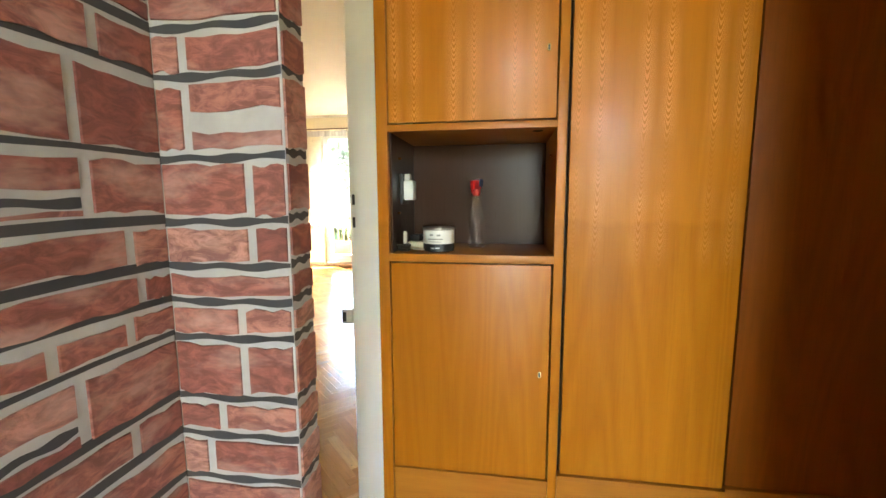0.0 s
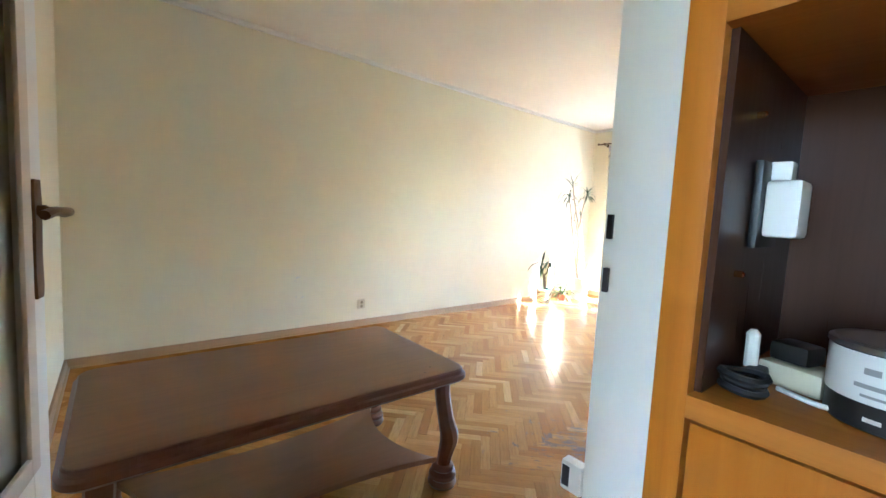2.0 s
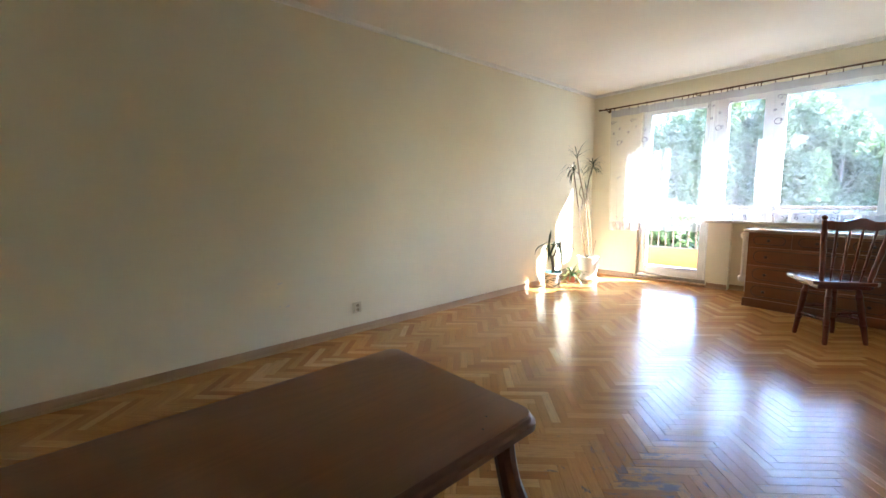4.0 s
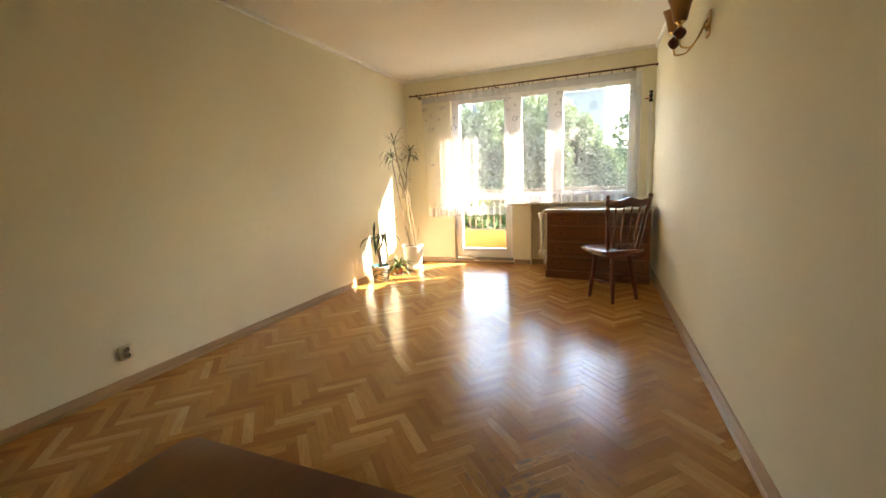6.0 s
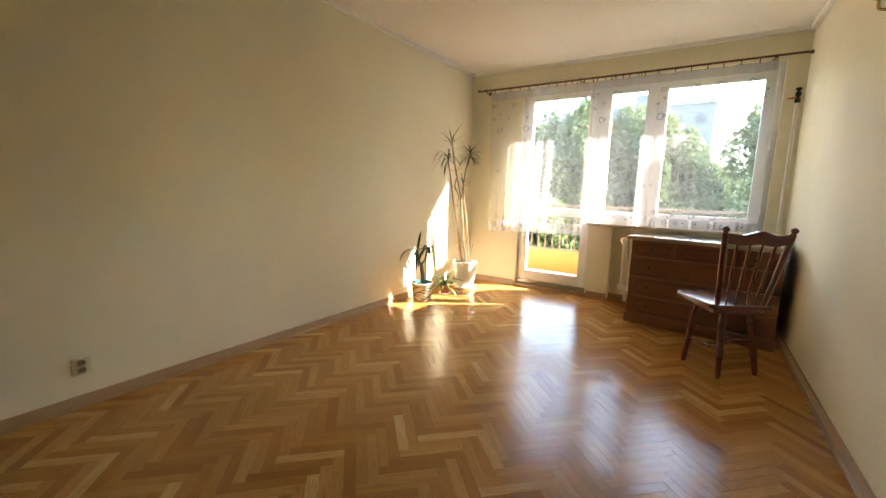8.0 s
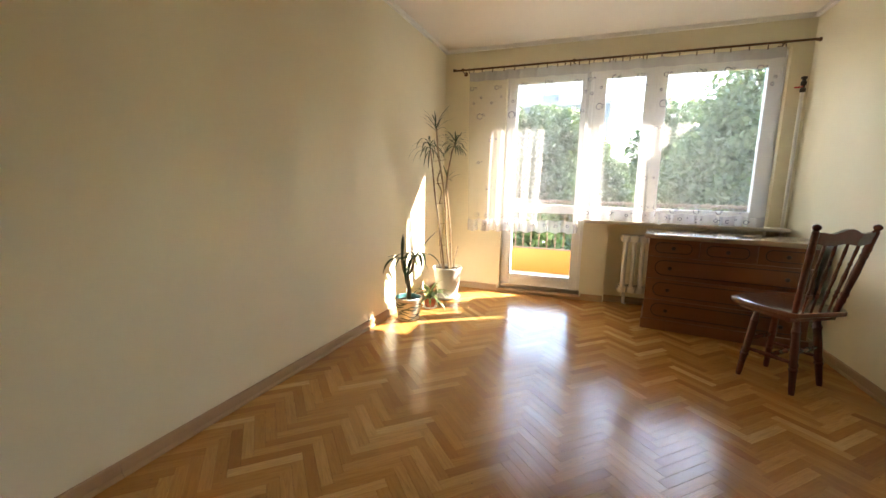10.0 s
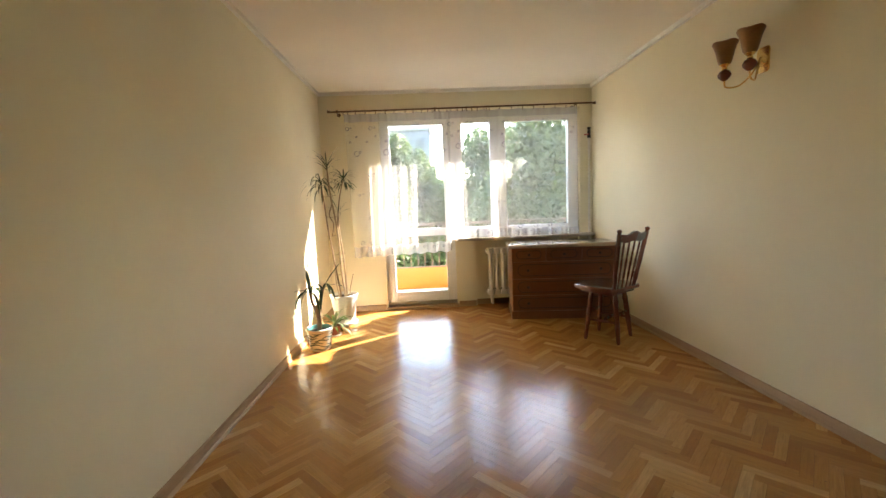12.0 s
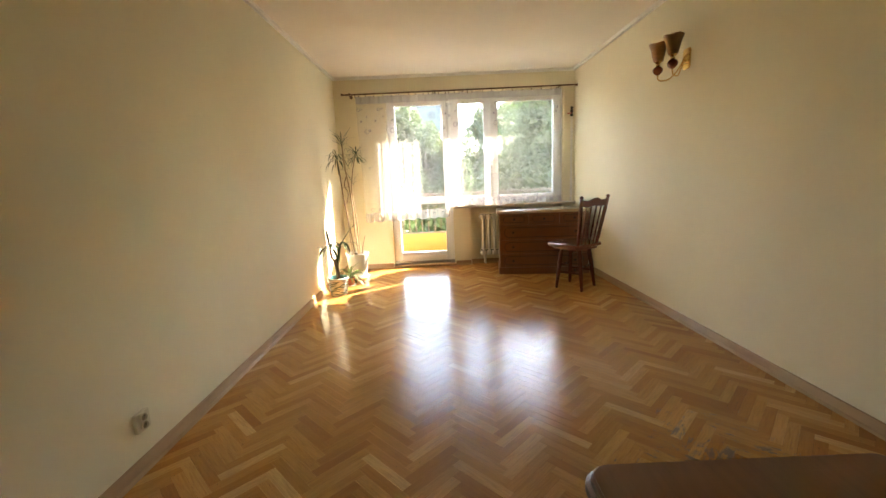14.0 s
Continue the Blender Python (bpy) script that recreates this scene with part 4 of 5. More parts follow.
# ---- room: chair ----
chair = thing("dining_chair", pose(-0.752, 5.985, 0, 0, 0, 32), "dark red-brown turned wooden spindle-back chair", "chair")
seat = [(-0.205, -0.165), (-0.17, -0.195), (0.17, -0.195), (0.205, -0.165), (0.225, 0.03), (0.228, 0.16), (0.20, 0.205), (0.10, 0.222), (0, 0.226), (-0.10, 0.222), (-0.20, 0.205), (-0.228, 0.16), (-0.225, 0.03)]
part("seat", prism(bmesh.new(), seat, 0.466, 0.498, 0.010), SEATWOOD, chair, "polished brown plank seat")
part("seat_frame", block(-0.165, -0.150, 0.432, 0.165, 0.165, 0.467, 0.006), CHAIRWOOD, chair)
LEGSHAPE = [(0, 0.013), (0.05, 0.016), (0.30, 0.019), (0.33, 0.024), (0.36, 0.019), (0.40, 0.024), (0.44, 0.019), (0.60, 0.023), (0.80, 0.021), (0.84, 0.026), (0.88, 0.019), (1, 0.018)]
feet = {}
for sx in (-1, 1):
    for sy in (-1, 1):
        spin = Matrix.Rotation(radians(13), 4, "Z")
        lo, hi = spin @ Vector((sx * 0.150, sy * 0.145, 0)) + Vector((0.018, 0.006, 0)), spin @ Vector((sx * 0.105, sy * 0.102, 0.437))
        feet[sx, sy] = (lo, hi)
        part("leg", turned(bmesh.new(), lo, hi, LEGSHAPE), CHAIRWOOD, chair)
ST = [(0, 0.008), (0.2, 0.011), (0.30, 0.010), (0.33, 0.015), (0.36, 0.011), (0.5, 0.016), (0.64, 0.011), (0.67, 0.015), (0.70, 0.010), (0.8, 0.011), (1, 0.008)]
mids = []
for sx in (-1, 1):
    a, b = feet[sx, -1][0].lerp(feet[sx, -1][1], 0.42), feet[sx, 1][0].lerp(feet[sx, 1][1], 0.42)
    mids.append((a + b) / 2)
    part("stretcher", turned(bmesh.new(), a, b, ST), CHAIRWOOD, chair)
part("stretcher", turned(bmesh.new(), mids[0], mids[1], ST), CHAIRWOOD, chair)
for s in (-1, 1):
    a, b = feet[-1, s][0].lerp(feet[-1, s][1], 0.56), feet[1, s][0].lerp(feet[1, s][1], 0.56)
    part("stretcher", turned(bmesh.new(), a, b, ST), CHAIRWOOD, chair)
POST = [(0, 0.015), (0.10, 0.017), (0.13, 0.021), (0.16, 0.016), (0.20, 0.021), (0.24, 0.016), (0.45, 0.020), (0.62, 0.017), (0.65, 0.021), (0.68, 0.017), (0.72, 0.021), (0.76, 0.018), (0.92, 0.017), (0.935, 0.011), (0.945, 0.017), (0.965, 0.021), (0.985, 0.017), (1, 0.004)]
tops = {}
for s in (-1, 1):
    a, b = Vector((s * 0.145 - 0.006, -0.160, 0.492)), Vector((s * 0.205 - 0.012, -0.252, 0.998))
    tops[s] = (a, b)
    part("back_post", turned(bmesh.new(), a, b, POST, 14), CHAIRWOOD, chair)
SPIN = [(0, 0.006), (0.20, 0.007), (0.23, 0.012), (0.26, 0.007), (0.29, 0.012), (0.32, 0.007), (0.50, 0.011), (0.66, 0.007), (0.69, 0.011), (0.72, 0.007), (0.85, 0.009), (1, 0.006)]
for k in (-1.5, -0.5, 0.5, 1.5):
    part("spindle", turned(bmesh.new(), (k * 0.060 - 0.006, -0.158, 0.492), (k * 0.078 - 0.012, -0.238, 0.905), SPIN, 10), CHAIRWOOD, chair)
bm = bmesh.new()
n = 24
row = []
for k in range(n + 1):
    s = k / n
    x = -0.205 + 0.386 * s
    up = 0.945 + 0.020 * math.sin(math.pi * s) + 0.010 * math.cos(4 * math.pi * s)
    dn = 0.888 + 0.006 * math.cos(4 * math.pi * s)
    bow = -0.234 - 0.012 * math.sin(math.pi * s)
    row.append([bm.verts.new((x, bow + dy - (z - 0.9) * 0.2, z)) for dy, z in ((-0.010, dn), (0.010, dn), (0.010, up), (-0.010, up))])
for a, b in zip(row, row[1:]):
    for j in range(4):
        bm.faces.new((a[j], a[(j + 1) % 4], b[(j + 1) % 4], b[j]))
bm.faces.new(row[0]), bm.faces.new(row[-1][::-1])
bmesh.ops.bevel(bm, geom=[e for e in bm.edges if len(e.link_faces) == 2 and e.calc_face_angle(0) > 1.0], offset=0.004, segments=2, affect="EDGES")
part("crest_rail", bm, CHAIRWOOD, chair, "scalloped top rail")

# ---- room: radiator, pipe ----
rad = thing("radiator", pose(-1.62, YW - 0.075, 0.15), "white enamelled cast-iron ribbed radiator", "radiator")
rib = bmesh.new()
prism(rib, rounded(-0.020, -0.060, 0.020, -0.022, 0.018, 4), 0.03, 0.535, 0.004)
prism(rib, rounded(-0.014, 0.020, 0.014, 0.055, 0.012, 4), 0.03, 0.535, 0.004)
for z in (0.0, 0.50):
    prism(rib, rounded(-0.0375, -0.062, 0.0375, 0.058, 0.024, 5), z, z + 0.065, 0.014)
rib_mesh = finish(rib, "section", RADPAINT)
for k in range(12):
    o = new("section", rib_mesh)
    o.parent, o.location = rad, (0.025 + k * 0.0765, 0, 0)
for z in (0.032, 0.533):
    part("hub", lathe(bmesh.new(), [(0.016, 0), (0.020, 0.004), (0.020, 0.03), (0.014, 0.034)], 12, pose(-0.030, 0, z, 0, 90, 0)), RADPAINT, rad)
for x in (0.05, 0.86):
    part("foot_bracket", block(x - 0.012, 0.02, -0.13, x + 0.012, 0.142, 0.002), RADPAINT, rad)

pipe = thing("heating_pipe", pose(-0.365, YW - 0.045, 0), "cream painted heating pipe with a red-handled valve", "pipe")
part("riser", tube(bmesh.new(), [(0, 0, 0.0), (0, 0, 2.00)], 0.014, 14), RADPAINT, pipe)
part("branch", tube(bmesh.new(), curve_pts([(0, 0, 0.69), (-0.10, 0, 0.69), (-0.35, -0.02, 0.685)], 6), 0.011, 10), RADPAINT, pipe)
part("valve", lathe(bmesh.new(), [(0.015, 1.975), (0.021, 1.98), (0.021, 2.005), (0.014, 2.012), (0.014, 2.03), (0.020, 2.036), (0.020, 2.06), (0.013, 2.066), (0.013, 2.078), (0.022, 2.082), (0.022, 2.098), (0.012, 2.102)], 12), DARKMETAL, pipe, "dark brass air valve")
part("valve_handle", tube(bmesh.new(), [(-0.010, -0.016, 2.02), (-0.035, -0.030, 2.012), (-0.070, -0.034, 2.010)], [0.005, 0.007, 0.006], 8), REDPL, pipe, "red valve lever")
for z in (0.45, 1.75):
    part("clip", tube(bmesh.new(), [(0.0, -0.016, z), (0.016, -0.004, z), (0.014, 0.045, z)], 0.004, 6), RADPAINT, pipe)

# ---- room: curtain rod and curtains ----
RY, RZ = 7.30, 2.363
rod = thing("curtain_rod", pose(0, 0, 0), "dark bronze curtain rod on wall brackets", "curtain rod")
part("pole", tube(bmesh.new(), [(-3.385, RY, RZ - 0.004), (-2.0, RY, RZ - 0.002), (-0.345, RY, RZ + 0.004)], 0.0095, 12), BRONZE, rod)
for s, x in ((-1, -3.385), (1, -0.345)):
    part("finial", lathe(bmesh.new(), [(0.010, 0), (0.013, 0.003), (0.013, 0.008), (0.009, 0.012), (0.017, 0.022), (0.017, 0.030), (0.006, 0.036)], 12, pose(x, RY, RZ, 0, 90 * s, 0)), BRONZE, rod)
for x in (-3.31, -2.19, -0.555):
    bm = tube(bmesh.new(), [(x, RY, RZ - 0.012), (x, RY + 0.05, RZ - 0.022), (x, YW - 0.004, RZ - 0.018)], 0.006, 8)
    lathe(bm, [(0.022, 0), (0.022, 0.004), (0.012, 0.008)], 14, pose(x, YW - 0.001, RZ - 0.018, 90, 0, 0))
    lathe(bm, [(0.013, -0.012), (0.0155, -0.008), (0.0155, 0.008), (0.013, 0.012)], 12, pose(x, RY, RZ, 0, 90, 0))
    part("bracket", bm, BRONZE, rod)


def clip_ring(x, tilt):
    """A ring on the pole with its clip."""
    o = thing("curtain_ring", pose(x, RY, RZ, 0, 0, tilt), "small dark bronze curtain ring with clip", "curtain ring", "rings on the curtain rod")
    bm = tube(bmesh.new(), [(0, 0.013 * math.sin(a * math.pi / 8), -0.002 + 0.0135 * math.cos(a * math.pi / 8)) for a in range(17)], 0.0018, 6)
    part("ring", bm, BRONZE, o)
    part("clip", block(-0.004, -0.003, -0.045, 0.004, 0.003, -0.015, 0.001), BRONZE, o)
    return o


def smooth_step(a, b, x):
    t = max(0.0, min(1.0, (x - a) / (b - a)))
    return t * t * (3 - 2 * t)


def curtain(name, label, x0, x1, hem, gathers, seed, lean=0.0, folds=26.0):
    """A sheer hanging in folds; gathers: (x, half-width, strength) where it is pulled together."""
    root = thing(name, pose(0, 0, 0), label, "curtain", "sheers at the window")
    r = random.Random(seed)
    ph = [r.uniform(0, 6.28) for _ in range(6)]
    nu, nv = int((x1 - x0) * 190), 34
    z1 = RZ - 0.030

    def at(u, v):
        x = x0 + (x1 - x0) * u
        low = smooth_step(0, 1, v)
        g = sum(k * math.exp(-((x - gx) / w) ** 2) for gx, w, k in gathers)
        amp = 0.006 + 0.009 * low + 0.035 * g * low
        y = RY + amp * math.sin(x * folds + ph[0] + 0.8 * math.sin(3.1 * x + ph[1]) + 0.5 * v) + 0.5 * amp * math.sin(x * folds * 2.3 + ph[2] + v) + 0.010 * math.sin(x * 2.1 + ph[3]) * low
        y += 0.004 * math.sin(9 * v + x * 17 + ph[5])
        x += (0.014 + 0.026 * min(g, 1.0)) * low * math.cos(x * folds + ph[0] + 0.8 * math.sin(3.1 * x + ph[1]) + 0.5 * v)
        for gx, w, k in gathers:
            x += -(x - gx) * 0.75 * k * math.exp(-((x - gx) / (w * 1.5)) ** 2) * low
        sag = 0.008 * abs(math.sin(u * 15 * (x1 - x0)))
        bottom = hem(u) + 0.008 * math.sin(x * folds * 0.9 + ph[4])
        z = z1 - sag * (1 - v) - (z1 - bottom) * v
        return Vector((x + lean * v * (0.5 - u) * 2, y - 0.03 * low * g, z))

    def sheet(va, vb, n):
        bm = bmesh.new()
        rows = [[bm.verts.new(at(k / nu, va + (vb - va) * j / n)) for k in range(nu + 1)] for j in range(n + 1)]
        for a, b in zip(rows, rows[1:]):
            for k in range(nu):
                bm.faces.new((a[k], a[k + 1], b[k + 1], b[k]))
        return bm

    part("header", sheet(0.0, 0.055, 3), LACE, root, "doubled white header tape", smooth=80)
    part("voile", sheet(0.055, 0.925, nv), VOILE, root, "sheer white voile", smooth=80)
    part("lace_hem", sheet(0.925, 1.0, 6), LACE, root, "dense white lace hem", smooth=80)
    # stitched rings strewn over the cloth, denser towards the top and hem
    bm = bmesh.new()
    rows = [(0.10, 0.24, 0.026, 0), (0.155, 0.20, 0.013, 0.5), (0.19, 0.20, 0.014, 0.1), (0.27, 0.30, 0.036, 0.3), (0.42, 0.34, 0.024, 0.7), (0.56, 0.42, 0.017, 0.2), (0.72, 0.36, 0.020, 0.6), (0.90, 0.16, 0.024, 0.4), (0.955, 0.12, 0.018, 0.2)]
    for v, step, size, off in rows:
        x = x0 + step * off + 0.03
        while x < x1 - 0.02:
            for dx, dz, sc in ((0, 0, 1.0), (0.040, -0.006, 0.45)) if size > 0.015 else ((0, 0, 1.0),):
                u, rr = (x + dx - x0) / (x1 - x0), size * sc * r.uniform(0.85, 1.1)
                if not 0.01 < u < 0.99:
                    continue
                mid = at(u, v + dz) - Vector((0, 0.006, 0))
                loop_in, loop_out = [], []
                for k in range(14):
                    a = 2 * math.pi * k / 14
                    for store, q in ((loop_in, rr - 0.0060 * (0.6 + 0.4 * sc)), (loop_out, rr)):
                        store.append(bm.verts.new(mid + Vector((q * math.cos(a), 0.0, q * math.sin(a)))))
                for k in range(14):
                    if r.random() < 0.88:
                        bm.faces.new((loop_in[k], loop_in[(k + 1) % 14], loop_out[(k + 1) % 14], loop_out[k]))
            x += step * r.uniform(0.85, 1.15)
    part("embroidery", bm, STITCH, root, "grey stitched ring pattern")["kind"] = "stuff"
    return root


curtain("curtain", "sheer white voile curtain with ring embroidery over balcony door", -3.235, -2.02, lambda u: 0.675 + 0.03 * u, [(-3.0, 0.16, 0.35), (-2.62, 0.10, 0.25)], 3, 0.02, 46.0)
curtain("curtain", "sheer white voile curtain gathered on the window sill", -2.06, -0.53, lambda u: 0.845 - 0.022 * smooth_step(0.42, 0.55, u), [(-1.93, 0.085, 1.0), (-1.36, 0.075, 1.0)], 5, 0.0, 34.0)
clip_ring(-3.24, 10)
xs = [-3.19, -3.10, -2.99, -2.87, -2.76, -2.66, -2.53, -2.44, -2.34, -2.27, -2.22, -2.14, -2.05, -2.01, -1.93, -1.87, -1.84, -1.82, -1.76, -1.70, -1.62, -1.59, -1.56, -1.44, -1.30, -1.17, -1.04, -0.92, -0.79, -0.66, -0.54]
first = clip_ring(xs[0], 0)
for x in xs[1:]:
    copy_thing(first, pose(x, RY, RZ, 0, 0, rng.uniform(-25, 25)))

# ---- room: wall lamp and socket ----
lamp = thing("wall_lamp", pose(xr(4.95) - 0.0005, 4.955, 2.035, 0, 0, 1.2), "brass wall lamp with two amber glass shades", "wall lamp")
plate = rounded(-0.045, -0.075, 0.045, 0.075, 0.022, 4)
bm = prism(bmesh.new(), plate, 0, 0.010, 0.004, pose(0, 0, 0, 0, -90, 0) @ pose(0, 0, 0, 0, 0, 90))
lathe(bm, [(0.040, 0.009), (0.038, 0.016), (0.022, 0.024), (0.012, 0.030)], 18, pose(0, 0, 0, 0, -90, 0))
part("backplate", bm, BRASS, lamp, "shiny embossed brass backplate")
for s in (-1, 1):
    yc = s * 0.098
    bm = tube(bmesh.new(), curve_pts([(-0.028, s * 0.006, -0.005), (-0.060, s * 0.020, -0.075), (-0.105, s * 0.060, -0.130), (-0.160, yc * 0.97, -0.128), (-0.170, yc, -0.085)], 7), 0.0052, 8)
    arm = part("arm", bm, BRASS, lamp, "curved brass arm")
    part("turned_ball", lathe(bmesh.new(), [(0.008, -0.100), (0.018, -0.094), (0.034, -0.075), (0.037, -0.060), (0.028, -0.042), (0.014, -0.034)], 18, pose(-0.170, yc, 0.01)), BALLWOOD, arm, "brown turned wooden ball")
    part("gallery", lathe(bmesh.new(), [(0.010, -0.038), (0.016, -0.030), (0.012, -0.018), (0.026, -0.004), (0.028, 0.002), (0.020, 0.004)], 18, pose(-0.170, yc, 0.01)), BRASS, arm)
    bm = bmesh.new()
    prof = [(0.030, 0.0), (0.036, 0.01), (0.043, 0.04), (0.050, 0.075), (0.059, 0.105), (0.069, 0.130), (0.064, 0.130), (0.046, 0.075), (0.033, 0.02), (0.020, 0.004)]
    m = pose(-0.170, yc, 0.008)
    seg = 28
    rings = []
    for r0, z in prof:
        rings.append([bm.verts.new(m @ Vector((r0 * (1 + (0.02 if k % 2 and z > 0.09 else 0)) * math.cos(2 * math.pi * k / seg), r0 * (1 + (0.02 if k % 2 and z > 0.09 else 0)) * math.sin(2 * math.pi * k / seg), z + (0.004 * math.cos(8 * math.pi * k / seg) if z > 0.12 else 0)))) for k in range(seg)])
    for a, b in zip(rings, rings[1:]):
        for k in range(seg):
            bm.faces.new((a[k], a[(k + 1) % seg], b[(k + 1) % seg], b[k]))
    part("shade", bm, SHADE, arm, "dark amber textured glass shade")

sock = thing("wall_socket", pose(XL, 3.363, 0.222), "ivory double wall socket", "socket")
part("plate", prism(bmesh.new(), rounded(-0.040, -0.044, 0.040, 0.044, 0.006, 3), 0.0005, 0.018, 0.003, pose(0, 0, 0, 0, 90, 0) @ pose(0, 0, 0, 0, 0, 90)), SOCKETP, sock)
for z in (0.019, -0.019):
    bm = lathe(bmesh.new(), [(0.021, 0.0175), (0.021, 0.026), (0.0165, 0.027), (0.0165, 0.0185)], 22, pose(0, 0, z, 0, 90, 0))
    cup = part("outlet", bm, SOCKETP, sock)
    part("recess", lathe(bmesh.new(), [(0.0164, 0.0185), (0.0164, 0.0195)], 20, pose(0, 0, z, 0, 90, 0)), SOCKETIN, cup)
    for y in (-0.008, 0.008):
        part("contact_hole", lathe(bmesh.new(), [(0.0025, 0.0194), (0.0025, 0.0202)], 8, pose(0, y, z, 0, 90, 0)), BLACKPL, cup)
for y, z, w in ((2.72, 0.53, 0.030), (2.77, 0.345, 0.026), (2.71, 0.35, 0.018), (2.70, 0.50, 0.012)):
    pts = [(w * rng.uniform(0.5, 1) * math.cos(a), w * 0.35 * rng.uniform(0.5, 1) * math.sin(a)) for a in [2 * math.pi * k / 9 for k in range(9)]]
    single("plaster_chip", prism(bmesh.new(), pts, 0.0, 0.0012, 0, pose(XL - 0.0002, y, z, 0, 90, 0) @ pose(0, 0, 0, 0, 0, 90 + rng.uniform(-20, 20))), PEEL, "small chipped spot in the wall paint", "chip", "chips in the wall", kind=STRUCT)

# ---- room: plants ----
def tuft(root, centre, n, length, width, droop, mat, r, up=0.25, name="leaf_tuft"):
    """A head of strap leaves round a stem's end."""
    bm = bmesh.new()
    for k in range(n):
        a = k * 2.4 + r.uniform(-0.4, 0.4)
        e = up + (1.0 - up) * (1 - k / n) + r.uniform(-0.25, 0.2)
        strap_leaf(bm, Vector(centre) + Vector((0, 0, -0.05 * (k / n))), (math.cos(a) * (1.1 - 0.6 * max(e, 0)), math.sin(a) * (1.1 - 0.6 * max(e, 0)), e), length * r.uniform(0.7, 1.1), width, droop * r.uniform(0.7, 1.4))
    return part(name, bm, mat, root, smooth=60)


def pot(root, r0, r1, h, mat, lip=0.012, name="pot"):
    bm = lathe(bmesh.new(), [(r0 * 0.9, 0), (r0, 0.006), (r1 * 0.985, h - 0.03), (r1, h - 0.028), (r1 + lip * 0.4, h - 0.004), (r1 + lip * 0.2, h), (r1 - lip * 0.5, h), (r1 - lip * 0.6, h - 0.04), (0.01, h - 0.045)], 36)
    return part(name, bm, mat, root)


r = random.Random(11)
big = thing("dracaena_plant", pose(-3.275, 6.865, 0), "tall thin dracaena in a white pot on a saucer", "potted plant")
part("saucer", lathe(bmesh.new(), [(0.10, 0.0), (0.125, 0.006), (0.135, 0.030), (0.129, 0.030), (0.11, 0.012), (0.02, 0.010)], 32), WHITEPOT, big, "white plastic saucer")
bm = lathe(bmesh.new(), [(0.090, 0.012), (0.100, 0.016), (0.143, 0.300), (0.147, 0.302), (0.150, 0.328), (0.146, 0.334), (0.140, 0.330), (0.137, 0.300), (0.02, 0.296)], 36)
part("pot", bm, WHITEPOT, big, "glossy white plastic pot")
part("soil", lathe(bmesh.new(), [(0.136, 0.292), (0.136, 0.304), (0.06, 0.312), (0.01, 0.312)], 24), SOIL, big)
stems = [
    ([(-0.02, -0.04, 0.30), (-0.045, -0.12, 0.70), (-0.070, -0.20, 1.05), (-0.075, -0.26, 1.30), (-0.082, -0.315, 1.50)], 0.0085, STEM),
    ([(0.02, -0.01, 0.30), (0.010, -0.08, 0.62), (0.016, -0.13, 0.90), (0.008, -0.19, 1.15), (-0.008, -0.28, 1.42), (0.0, -0.37, 1.66)], 0.011, DRYSTEM),
    ([(0.03, 0.02, 0.30), (0.035, -0.04, 0.70), (0.022, -0.11, 1.05), (0.031, -0.157, 1.235)], 0.010, DRYSTEM),
    ([(0.06, 0.0, 0.30), (0.085, -0.03, 0.42), (0.125, -0.05, 0.56)], 0.006, DRYSTEM),
    ([(-0.04, -0.03, 0.30), (-0.055, -0.07, 0.48), (-0.06, -0.12, 0.78)], 0.006, DRYSTEM),
    ([(0.0, -0.24, 1.32), (-0.045, -0.21, 1.20), (-0.015, -0.18, 1.10), (-0.045, -0.15, 0.98)], 0.006, STEM),
    ([(0.010, -0.16, 1.02), (0.045, -0.16, 1.30), (0.080, -0.165, 1.46), (0.110, -0.165, 1.56)], 0.007, STEM),
]
for pts, rad_, mt in stems:
    path = curve_pts(pts, 7)
    part("stem", tube(bmesh.new(), path, [rad_ * (1.05 - 0.35 * k / len(path) + 0.10 * math.sin(k * 2.2)) for k in range(len(path))], 8), mt, big)
for z, x in ((0.56, -0.02), (0.78, -0.02), (0.98, -0.03), (1.17, -0.03), (1.38, -0.05)):
    y = -0.16 * z + 0.01
    part("tie", tube(bmesh.new(), [(x - 0.04, y - 0.03, z), (x, y - 0.01, z + 0.004), (x + 0.05, y, z + 0.010), (x + 0.085, y + 0.01, z + 0.016)], 0.0028, 6), DRYSTEM, big, "pale twine tie")
tuft(big, (0.0, -0.375, 1.68), 13, 0.22, 0.012, 0.8, DRACLEAF, r, 0.45)
tuft(big, (-0.082, -0.315, 1.52), 24, 0.26, 0.013, 2.6, DRACLEAF, r, -0.1)
tuft(big, (0.112, -0.165, 1.565), 40, 0.19, 0.013, 1.3, DRACLEAF, r, -0.2)
tuft(big, (0.031, -0.157, 1.235), 8, 0.20, 0.010, 0.9, DRACLEAF, r, 0.25)

